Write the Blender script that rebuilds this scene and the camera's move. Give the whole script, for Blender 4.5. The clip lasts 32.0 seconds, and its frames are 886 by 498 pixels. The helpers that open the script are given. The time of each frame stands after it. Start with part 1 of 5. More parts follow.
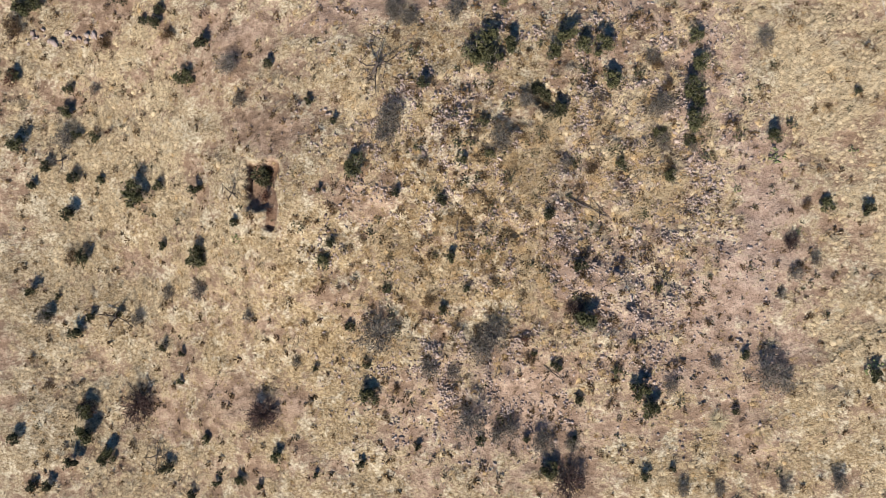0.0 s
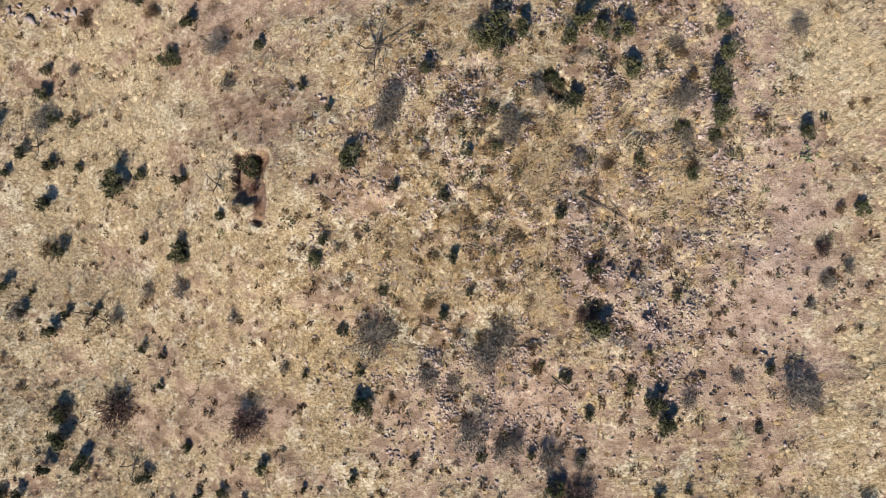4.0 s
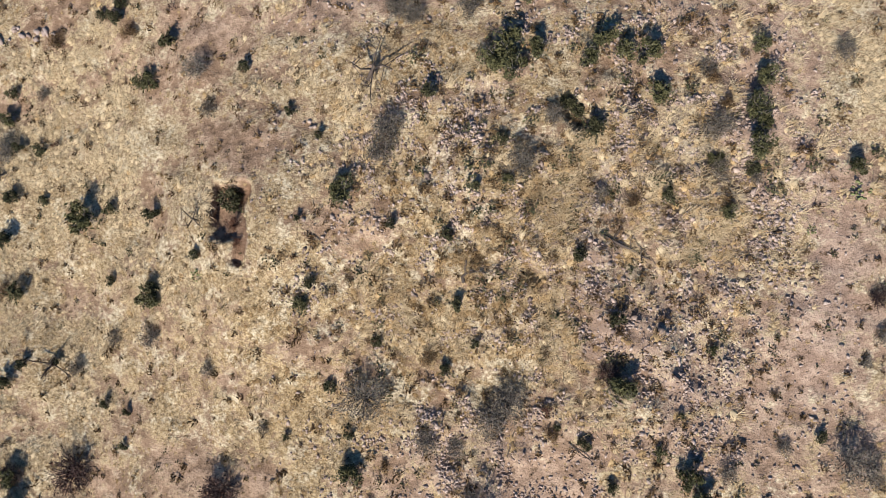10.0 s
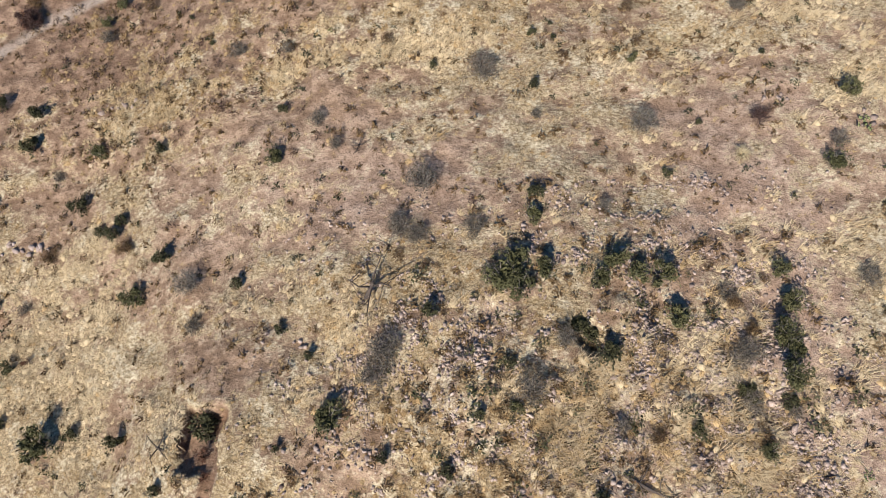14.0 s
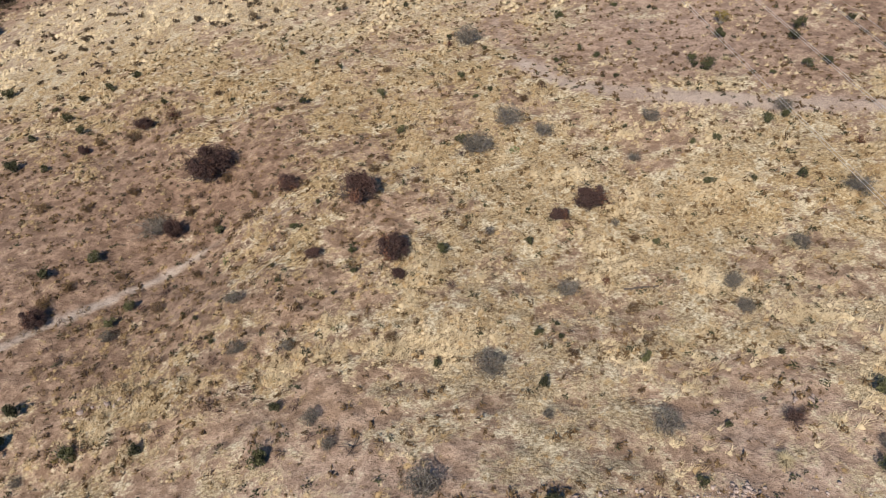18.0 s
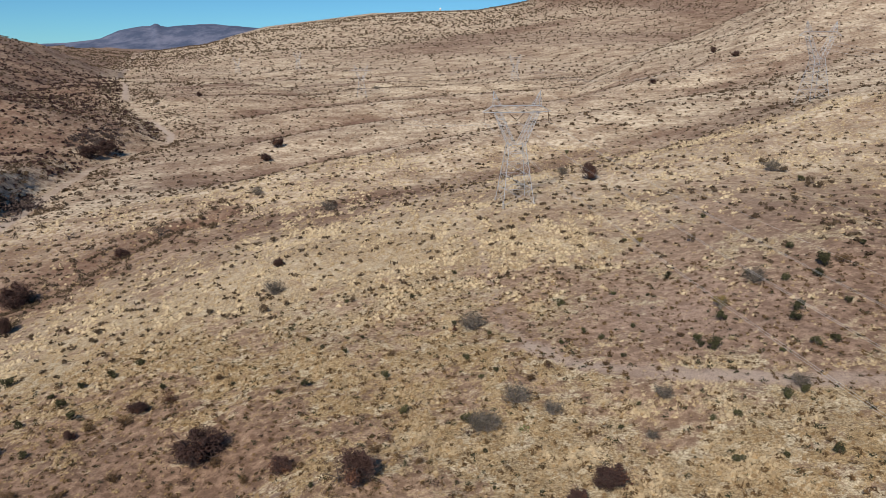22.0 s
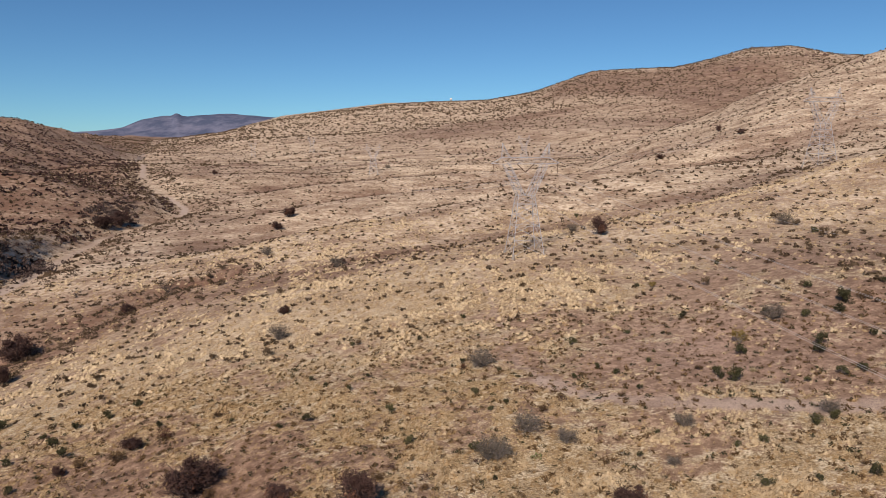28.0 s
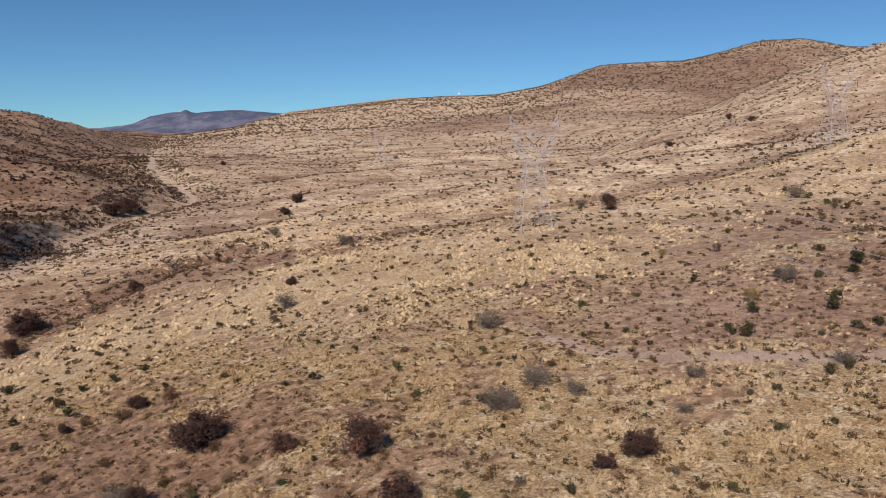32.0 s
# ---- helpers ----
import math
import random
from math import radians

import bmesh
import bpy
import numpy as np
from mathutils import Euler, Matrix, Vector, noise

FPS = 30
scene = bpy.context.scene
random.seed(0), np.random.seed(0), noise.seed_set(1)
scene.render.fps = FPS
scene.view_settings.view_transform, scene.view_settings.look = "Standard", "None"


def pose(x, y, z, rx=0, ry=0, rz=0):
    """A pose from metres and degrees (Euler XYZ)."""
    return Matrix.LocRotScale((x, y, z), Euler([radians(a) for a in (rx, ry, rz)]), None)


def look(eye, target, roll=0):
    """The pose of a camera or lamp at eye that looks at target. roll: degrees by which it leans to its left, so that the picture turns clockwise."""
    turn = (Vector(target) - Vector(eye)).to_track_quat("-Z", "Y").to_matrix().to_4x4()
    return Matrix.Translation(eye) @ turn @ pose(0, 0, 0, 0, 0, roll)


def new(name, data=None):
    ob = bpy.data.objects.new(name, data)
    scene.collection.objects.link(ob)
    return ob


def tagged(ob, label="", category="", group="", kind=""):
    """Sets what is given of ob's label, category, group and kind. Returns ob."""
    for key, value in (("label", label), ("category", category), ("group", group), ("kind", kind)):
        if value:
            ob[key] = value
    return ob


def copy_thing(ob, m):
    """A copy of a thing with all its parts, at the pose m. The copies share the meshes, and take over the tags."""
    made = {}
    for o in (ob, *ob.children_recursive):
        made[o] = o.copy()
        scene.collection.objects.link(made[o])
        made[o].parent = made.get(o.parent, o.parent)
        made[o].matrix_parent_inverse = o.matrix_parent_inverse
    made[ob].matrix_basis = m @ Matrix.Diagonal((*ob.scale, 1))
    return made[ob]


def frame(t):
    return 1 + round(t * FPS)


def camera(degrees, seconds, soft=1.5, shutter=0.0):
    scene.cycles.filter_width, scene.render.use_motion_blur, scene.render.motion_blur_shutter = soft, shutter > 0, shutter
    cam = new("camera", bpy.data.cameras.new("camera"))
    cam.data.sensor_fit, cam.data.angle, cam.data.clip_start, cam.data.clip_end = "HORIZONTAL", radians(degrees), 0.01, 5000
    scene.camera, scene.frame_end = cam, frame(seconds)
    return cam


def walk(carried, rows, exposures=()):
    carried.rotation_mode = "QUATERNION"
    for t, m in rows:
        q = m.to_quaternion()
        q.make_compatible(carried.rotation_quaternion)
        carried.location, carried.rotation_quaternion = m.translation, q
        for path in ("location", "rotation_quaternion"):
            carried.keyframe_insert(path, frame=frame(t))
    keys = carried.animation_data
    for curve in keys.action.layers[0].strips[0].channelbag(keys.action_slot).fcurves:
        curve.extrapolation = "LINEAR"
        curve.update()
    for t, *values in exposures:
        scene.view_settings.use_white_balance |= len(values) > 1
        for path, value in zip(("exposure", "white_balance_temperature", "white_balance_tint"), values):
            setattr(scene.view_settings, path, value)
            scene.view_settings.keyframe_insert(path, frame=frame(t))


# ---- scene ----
# camera: a drone sinks almost straight down and lifts its gaze from the ground to the hills
cam = camera(64.58, 32.0, soft=0.55)


def view(x, y, z, tilt, yaw, lean):
    return pose(x, y, z, 0, 0, yaw) @ pose(0, 0, 0, tilt, 0, 0) @ pose(0, 0, 0, 0, 0, lean)


PATH = [
    (0, view(0.00, -0.00, 100.00, 0.16, -5.39, -0.01)),
    (1, view(-0.03, 0.11, 98.10, 0.13, -5.18, 0.05)),
    (2, view(-0.08, 0.23, 96.22, 0.05, -4.91, -0.00)),
    (3, view(-0.12, 0.33, 94.34, 0.01, -4.67, -0.01)),
    (3.5, view(-0.14, 0.38, 93.40, -0.05, -4.52, -0.00)),
    (5.5, view(-0.23, 0.52, 89.70, -0.11, -4.30, 0.04)),
    (6, view(-0.24, 0.55, 88.79, -0.09, -4.22, 0.01)),
    (7, view(-0.27, 0.57, 87.03, -0.23, -4.01, -0.13)),
    (8, view(-0.34, 0.58, 85.31, -0.26, -4.07, 0.06)),
    (9, view(-0.40, 0.58, 83.59, -0.19, -3.95, 0.02)),
    (9.5, view(-0.42, 0.58, 82.73, 1.03, -3.81, -0.08)),
    (10, view(-0.43, 0.57, 81.85, 3.50, -3.90, 0.07)),
    (10.5, view(-0.43, 0.56, 80.97, 6.00, -3.86, 0.17)),
    (11, view(-0.42, 0.55, 80.08, 8.30, -3.88, 0.29)),
    (12, view(-0.41, 0.56, 78.27, 12.16, -3.78, 0.39)),
    (13, view(-0.40, 0.61, 76.44, 15.76, -3.55, 0.36)),
    (13.5, view(-0.40, 0.65, 75.51, 19.15, -3.21, 0.24)),
    (14, view(-0.39, 0.71, 74.58, 22.72, -3.07, 0.39)),
    (15, view(-0.37, 0.86, 72.72, 29.61, -2.84, 0.45)),
    (15.5, view(-0.36, 0.95, 71.79, 32.94, -2.76, 0.38)),
    (17.5, view(-0.30, 1.36, 68.06, 46.09, -2.24, 0.29)),
    (18, view(-0.28, 1.47, 67.13, 49.29, -2.18, 0.36)),
    (19, view(-0.23, 1.69, 65.27, 55.65, -1.95, 0.18)),
    (20, view(-0.17, 1.93, 63.43, 61.82, -1.82, 0.14)),
    (21, view(-0.11, 2.15, 61.60, 68.22, -1.67, 0.06)),
    (22, view(-0.03, 2.34, 59.79, 74.60, -1.55, -0.06)),
    (22.5, view(0.01, 2.42, 58.89, 77.77, -1.50, -0.05)),
    (23, view(0.05, 2.46, 57.98, 80.86, -1.46, -0.00)),
    (24, view(0.11, 2.52, 56.15, 81.83, -1.34, 0.01)),
    (24.5, view(0.15, 2.54, 55.23, 81.77, -1.27, 0.02)),
    (26.5, view(0.28, 2.60, 51.53, 81.80, -0.99, 0.00)),
    (27, view(0.31, 2.63, 50.61, 81.75, -0.92, -0.00)),
    (28, view(0.38, 2.70, 48.77, 81.61, -0.70, -0.05)),
    (29, view(0.44, 2.78, 46.94, 81.54, -0.54, -0.06)),
    (30, view(0.50, 2.87, 45.10, 81.47, -0.35, -0.12)),
    (31, view(0.55, 2.95, 43.26, 81.46, -0.19, -0.19)),
    (32, view(0.59, 3.03, 41.42, 81.35, 0.00, -0.24)),
]
walk(cam, PATH, [(0, 0.52, 6500, 10), (15, 0.54, 6500, 10), (20, 0.14, 6500, 10), (23, -0.08, 6650, 13), (26, -0.05, 7150, 21), (32, -0.04, 7150, 21)])

# ---- world, sun ----
SUN_AZ, SUN_EL = radians(203), radians(41)   # azimuth from +y, clockwise
world = bpy.data.worlds.new("world")
scene.world = world
world.use_nodes = True
wn = world.node_tree.nodes
sky = wn.new("ShaderNodeTexSky")
sky.sky_type, sky.sun_disc = "NISHITA", False
sky.sun_elevation, sky.sun_rotation = SUN_EL, SUN_AZ
sky.altitude, sky.air_density, sky.dust_density, sky.ozone_density = 2500, 1.0, 0.0, 1.5
wn["Background"].inputs["Strength"].default_value = 0.070
clear = wn.new("ShaderNodeMix")          # the dry air's deeper blue
clear.data_type, clear.blend_type = "RGBA", "MULTIPLY"
clear.inputs[0].default_value = 1.0
clear.inputs[7].default_value = (0.48, 0.99, 1.31, 1)
world.node_tree.links.new(sky.outputs[0], clear.inputs[6])
world.node_tree.links.new(clear.outputs[2], wn["Background"].inputs["Color"])
sun_data = bpy.data.lights.new("sun", "SUN")
sun_data.energy, sun_data.angle, sun_data.color = 5.0, radians(0.55), (1.0, 0.93, 0.81)
sun = new("sun", sun_data)
sun.matrix_world = look((math.sin(SUN_AZ) * 300, math.cos(SUN_AZ) * 300, 300 * math.tan(SUN_EL)), (0, 0, 0))

# ---- materials ----
class Nodes:
    """A small writer of node trees."""

    def __init__(self, name, rough=0.9):
        self.mat = bpy.data.materials.new(name)
        self.mat.use_nodes = True
        self.tree = self.mat.node_tree
        self.bsdf = self.tree.nodes["Principled BSDF"]
        self.bsdf.inputs["Roughness"].default_value = rough
        self.bsdf.inputs["Specular IOR Level"].default_value = 0.2
        self.where = self.add("ShaderNodeTexCoord").outputs["Object"]

    def add(self, kind, **values):
        node = self.tree.nodes.new(kind)
        for key, value in values.items():
            node.inputs[key.replace("_", " ")].default_value = value
        return node

    def link(self, a, b):
        self.tree.links.new(a, b)

    def attribute(self, name):
        node = self.add("ShaderNodeAttribute")
        node.attribute_name = name
        return node

    def noise(self, scale, detail=4.0, rough=0.6, stretch=None, offset=0.0):
        node = self.add("ShaderNodeTexNoise", Scale=scale, Detail=detail, Roughness=rough)
        node.noise_dimensions = "3D"
        src = self.where
        if stretch or offset:
            m = self.add("ShaderNodeMapping")
            m.inputs["Scale"].default_value = stretch or (1, 1, 1)
            m.inputs["Location"].default_value = (offset, offset, offset)
            self.link(src, m.inputs["Vector"])
            src = m.outputs[0]
        self.link(src, node.inputs["Vector"])
        return node.outputs["Fac"]

    def ramp(self, fac, lo, hi, a=0.0, b=1.0):
        node = self.add("ShaderNodeMapRange")
        node.interpolation_type = "SMOOTHSTEP"
        for key, value in (("From Min", lo), ("From Max", hi), ("To Min", a), ("To Max", b)):
            node.inputs[key].default_value = value
        self.link(fac, node.inputs["Value"])
        return node.outputs[0]

    def math(self, op, a, b):
        node = self.add("ShaderNodeMath")
        node.operation = op
        for k, v in enumerate((a, b)):
            if isinstance(v, (int, float)):
                node.inputs[k].default_value = v
            else:
                self.link(v, node.inputs[k])
        return node.outputs[0]

    def mix(self, fac, a, b, blend="MIX"):
        node = self.add("ShaderNodeMix")
        node.data_type, node.blend_type = "RGBA", blend
        for key, v in ((0, fac), (6, a), (7, b)):
            if isinstance(v, (int, float)):
                node.inputs[key].default_value = v
            elif isinstance(v, tuple):
                node.inputs[key].default_value = (*v, 1)
            else:
                self.link(v, node.inputs[key])
        return node.outputs[2]

    def bump(self, fac, strength, distance, under=None):
        node = self.add("ShaderNodeBump", Strength=strength, Distance=distance)
        self.link(fac, node.inputs["Height"])
        if under:
            self.link(under, node.inputs["Normal"])
        return node.outputs[0]

    def done(self, color, normal=None):
        if isinstance(color, tuple):
            self.bsdf.inputs["Base Color"].default_value = (*color, 1)
        else:
            self.link(color, self.bsdf.inputs["Base Color"])
        if normal:
            self.link(normal, self.bsdf.inputs["Normal"])
        return self.mat


def ground_material():
    n = Nodes("ground", 0.95)
    split = n.add("ShaderNodeSeparateColor")
    n.link(n.attribute("cover").outputs["Color"], split.inputs[0])
    straw, bare, rubble = split.outputs[0], split.outputs[1], split.outputs[2]
    split = n.add("ShaderNodeSeparateColor")
    n.link(n.attribute("hue").outputs["Color"], split.inputs[0])
    gold, pale, red = split.outputs[0], split.outputs[1], split.outputs[2]
    broad = n.noise(0.06, 7, 0.72, (0.7, 1, 1))
    mid = n.noise(0.55, 6, 0.68, (0.85, 1, 1), 31)
    blades = n.noise(2.6, 7, 0.80, (0.75, 1.0, 1), 7)
    fine = n.noise(6.0, 5, 0.8, None, 13)
    soil = n.mix(n.ramp(mid, 0.42, 0.58), (0.234, 0.152, 0.101), (0.406, 0.281, 0.199))
    soil = n.mix(n.math("MULTIPLY", bare, 0.85), soil, n.mix(n.ramp(mid, 0.40, 0.62), (0.335, 0.232, 0.181), (0.468, 0.349, 0.282)))
    soil = n.mix(n.math("MULTIPLY", red, 0.80), soil, n.mix(n.ramp(mid, 0.40, 0.62), (0.129, 0.075, 0.050), (0.273, 0.170, 0.117)))
    soil = n.mix(pale, soil, n.mix(mid, (0.374, 0.296, 0.242), (0.468, 0.382, 0.320)))
    grass = n.mix(n.ramp(blades, 0.43, 0.58), (0.179, 0.121, 0.064), (0.484, 0.386, 0.250))
    grass = n.mix(n.math("MULTIPLY", gold, 0.9), grass, n.mix(n.ramp(blades, 0.41, 0.59), (0.195, 0.125, 0.055), (0.499, 0.359, 0.187)))
    patch = n.noise(0.33, 6, 0.66, None, 71)
    grass = n.mix(n.ramp(patch, 0.50, 0.57, 0.0, 0.9), grass, n.mix(n.ramp(blades, 0.42, 0.57), (0.289, 0.218, 0.129), (0.655, 0.562, 0.406)))
    k = n.math("ADD", straw, n.math("MULTIPLY", n.math("SUBTRACT", broad, 0.5), 1.5))
    k = n.math("ADD", k, n.math("MULTIPLY", n.math("SUBTRACT", mid, 0.5), 2.4))
    k = n.math("ADD", k, n.math("MULTIPLY", n.math("SUBTRACT", blades, 0.5), 1.6))
    col = n.mix(n.ramp(k, 0.30, 0.70), soil, grass)
    col = n.mix(n.math("MULTIPLY", n.ramp(rubble, 0.35, 0.9, 0.0, 0.7), n.ramp(fine, 0.42, 0.58)), col, (0.265, 0.204, 0.183))
    # dark specks: dry litter, and small shade between tussocks painted into the colour
    litter_shade = n.math("MULTIPLY", n.ramp(n.noise(1.7, 6, 0.74, None, 57), 0.555, 0.615), n.math("SUBTRACT", 1.0, pale))
    col = n.mix(n.math("MULTIPLY", litter_shade, 0.62), col, (0.066, 0.044, 0.027))
    col = n.mix(n.ramp(fine, 0.47, 0.64, 0.0, 0.50), col, (0.078, 0.051, 0.031))
    spark = n.noise(7.0, 4, 0.8, None, 91)
    col = n.mix(n.math("MULTIPLY", n.ramp(spark, 0.54, 0.63, 0.0, 0.7), n.ramp(k, 0.15, 0.6)), col, (0.655, 0.562, 0.406))
    col = n.mix(n.ramp(n.noise(3.6, 5, 0.75, None, 23), 0.57, 0.64, 0.0, 0.50), col, (0.086, 0.056, 0.034))
    # the further slopes: pale grass, brown earth, and scrub too small to build
    pos = n.add("ShaderNodeSeparateXYZ")
    n.link(n.where, pos.inputs[0])
    away = n.ramp(pos.outputs[1], 125, 280)
    streak = n.noise(0.045, 9, 0.74, (0.6, 1, 1), 111)
    earth = n.mix(n.ramp(streak, 0.38, 0.60), (0.234, 0.160, 0.117), (0.690, 0.580, 0.440))
    earth = n.mix(n.math("MULTIPLY", red, 0.75), earth, n.mix(n.ramp(streak, 0.42, 0.66), (0.144, 0.078, 0.055), (0.312, 0.207, 0.144)))
    earth = n.mix(n.ramp(n.noise(0.25, 4, 0.6, None, 131), 0.55, 0.63, 0.0, 0.30), earth, (0.074, 0.050, 0.034))
    earth = n.mix(n.ramp(n.noise(0.09, 3, 0.5, None, 151), 0.60, 0.67, 0.0, 0.25), earth, (0.066, 0.047, 0.033))
    clump = n.noise(0.38, 6, 0.72, None, 141)
    earth = n.mix(n.ramp(clump, 0.46, 0.56, 0.0, 0.72), earth, n.mix(red, (0.250, 0.160, 0.098), (0.150, 0.084, 0.056)))
    earth = n.mix(n.math("MULTIPLY", n.ramp(n.noise(0.8, 5, 0.74, None, 161), 0.52, 0.60, 0.0, 0.50), n.math("SUBTRACT", 1.0, red)), earth, (0.66, 0.545, 0.385))
    earth = n.mix(pale, earth, (0.390, 0.312, 0.257))
    col = n.mix(n.math("MULTIPLY", away, 0.88), col, earth)
    # the far mountains: dark scrub, with blue distance haze put into the colour
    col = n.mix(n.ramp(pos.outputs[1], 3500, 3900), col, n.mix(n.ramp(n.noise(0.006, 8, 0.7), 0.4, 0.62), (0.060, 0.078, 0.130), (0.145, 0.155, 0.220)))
    relief = n.math("MULTIPLY", n.noise(0.035, 8, 0.62, None, 171), away)
    normal = n.bump(relief, 0.40, 5.0)
    normal = n.bump(mid, 0.55, 0.9, normal)
    normal = n.bump(blades, 0.6, 0.16, normal)
    normal = n.bump(fine, 0.35, 0.05, normal)
    return n.done(col, normal)


def plant_material(name, dark, light, rough=0.85):
    """Leaf or twig colour, shifted from plant to plant and from piece to piece."""
    n = Nodes(name, rough)
    rnd = n.add("ShaderNodeObjectInfo").outputs["Random"]
    geo = n.add("ShaderNodeNewGeometry")
    k = n.math("ADD", n.math("MULTIPLY", rnd, 0.45), n.math("MULTIPLY", geo.outputs["Random Per Island"], 0.55))
    col = n.mix(k, dark, light)
    col = n.mix(n.ramp(n.noise(2.5, 3), 0.3, 0.7, 0.0, 0.35), col, tuple(0.5 * c for c in dark))
    return n.done(col)


def toned_material(name, a, b, c):
    """Grass toned by where it grows, and darker at the foot than at the tip."""
    n = Nodes(name, 0.9)
    tone = n.attribute("tone").outputs["Fac"]
    isl = n.add("ShaderNodeNewGeometry").outputs["Random Per Island"]
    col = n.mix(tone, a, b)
    col = n.mix(n.math("MULTIPLY", isl, 0.35), col, c)
    return n.done(col)


def stone_material(name, a, b):
    n = Nodes(name, 0.9)
    geo = n.add("ShaderNodeNewGeometry")
    rnd = n.add("ShaderNodeObjectInfo").outputs["Random"]
    k = n.math("FRACT", n.math("ADD", geo.outputs["Random Per Island"], rnd), 0.0)
    col = n.mix(k, a, b)
    spots = n.noise(5, 5, 0.7)
    col = n.mix(n.ramp(spots, 0.45, 0.7, 0.0, 0.5), col, tuple(0.55 * v for v in a))
    return n.done(col, n.bump(spots, 0.5, 0.06))


def steel_material():
    n = Nodes("galvanised_steel", 0.5)
    n.bsdf.inputs["Metallic"].default_value = 0.35
    spots = n.noise(1.3, 4, 0.6)
    return n.done(n.mix(spots, (0.38, 0.39, 0.42), (0.56, 0.58, 0.62)))


MAT_GROUND = ground_material()
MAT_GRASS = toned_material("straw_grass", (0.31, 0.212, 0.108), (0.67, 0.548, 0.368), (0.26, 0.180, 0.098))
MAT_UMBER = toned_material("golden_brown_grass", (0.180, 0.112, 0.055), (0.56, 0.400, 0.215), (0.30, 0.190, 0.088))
MAT_FORB = plant_material("dry_forb", (0.065, 0.038, 0.020), (0.21, 0.130, 0.060))
MAT_GREEN = plant_material("grey_green_leaf", (0.042, 0.043, 0.019), (0.138, 0.130, 0.060))
MAT_SMALL = plant_material("dark_green_leaf", (0.026, 0.026, 0.013), (0.088, 0.084, 0.040))
MAT_GREY = plant_material("grey_twig", (0.125, 0.105, 0.090), (0.30, 0.260, 0.232))
MAT_SAGE = plant_material("grey_sage_leaf", (0.070, 0.060, 0.046), (0.205, 0.172, 0.135))
MAT_DARKWOOD = plant_material("dark_twig", (0.040, 0.030, 0.028), (0.125, 0.088, 0.078))
MAT_RUST = plant_material("rust_leaf", (0.075, 0.032, 0.022), (0.19, 0.090, 0.055))
MAT_MAROON = plant_material("maroon_twig", (0.036, 0.021, 0.019), (0.140, 0.078, 0.064))
MAT_GOLD = plant_material("golden_leaf", (0.14, 0.10, 0.03), (0.28, 0.20, 0.06))
MAT_BARK = plant_material("dead_bark", (0.055, 0.042, 0.036), (0.145, 0.115, 0.098))
MAT_CACTUS = plant_material("cactus_pad", (0.13, 0.15, 0.055), (0.33, 0.34, 0.16))
MAT_PALE = plant_material("bleached_blade", (0.36, 0.28, 0.16), (0.60, 0.50, 0.33))
# lighter than the near scrub: distance haze put into the leaf colour
MAT_FAR = plant_material("far_scrub", (0.060, 0.042, 0.027), (0.185, 0.128, 0.078))
MAT_STONE = stone_material("pinkish_stone", (0.16, 0.114, 0.097), (0.50, 0.395, 0.345))
MAT_ROCK = stone_material("weathered_rock", (0.20, 0.145, 0.125), (0.42, 0.335, 0.300))
MAT_CRAG = stone_material("reddish_crag", (0.105, 0.066, 0.056), (0.22, 0.145, 0.120))
MAT_STEEL = steel_material()
MAT_WIRE = Nodes("aluminium_wire", 0.45).done((0.42, 0.42, 0.43))
MAT_GLASSY = Nodes("brown_insulator", 0.25).done((0.10, 0.055, 0.035))
MAT_WHITE = Nodes("white_panel", 0.6).done((0.80, 0.80, 0.78))
MAT_CONCRETE = stone_material("concrete", (0.33, 0.31, 0.28), (0.42, 0.40, 0.37))

# ---- the lie of the land ----
def smooth(a, b, v):
    k = np.clip((v - a) / (b - a), 0, 1)
    return k * k * (3 - 2 * k)


def wave(x, y, scale, seed):
    """Soft two-dimensional value noise, -1 to 1."""
    gen = np.random.RandomState(seed)
    grid = gen.uniform(-1, 1, (256, 256))
    u, v = np.asarray(x) / scale + 1000.3, np.asarray(y) / scale + 1000.7
    i, j = np.floor(u).astype(int), np.floor(v).astype(int)
    a, b = u - i, v - j
    a, b = a * a * (3 - 2 * a), b * b * (3 - 2 * b)
    g = lambda p, q: grid[p % 256, q % 256]
    return (g(i, j) * (1 - a) + g(i + 1, j) * a) * (1 - b) + (g(i, j + 1) * (1 - a) + g(i + 1, j + 1) * a) * b


def blob(x, y, cx, cy, rx, ry, turn=0.0):
    """1 in the middle of an oval, falling softly to 0 past its rim."""
    c, s = math.cos(radians(turn)), math.sin(radians(turn))
    u, v = ((x - cx) * c + (y - cy) * s) / rx, (-(x - cx) * s + (y - cy) * c) / ry
    return np.exp(-(u * u + v * v))


def box(x, y, cx, cy, hx, hy, turn=0.0, edge=0.9):
    """1 inside a turned rectangle with a steep soft rim, 0 outside."""
    c, s = math.cos(radians(turn)), math.sin(radians(turn))
    u, v = np.abs((x - cx) * c + (y - cy) * s), np.abs(-(x - cx) * s + (y - cy) * c)
    return smooth(hx + edge / 2, hx - edge / 2, u) * smooth(hy + edge / 2, hy - edge / 2, v)


def wash_x(y):
    return np.interp(y, [-400, 300, 336, 362, 415, 474, 530, 580, 612, 667, 820, 924, 1079, 1392, 2064, 3000],
                     [-161, -188, -195, -201, -212, -222, -216, -206, -216, -248, -336, -378, -441, -582, -834, -1150])


def spur_at(x, y):
    """1 along the gullies between the spurs, -1 on the spurs' backs."""
    s = -0.4 * x + 0.92 * y
    return np.cos((s - 265) / 150 * 2 * math.pi + 0.9 * wave(x, y, 180, 3))


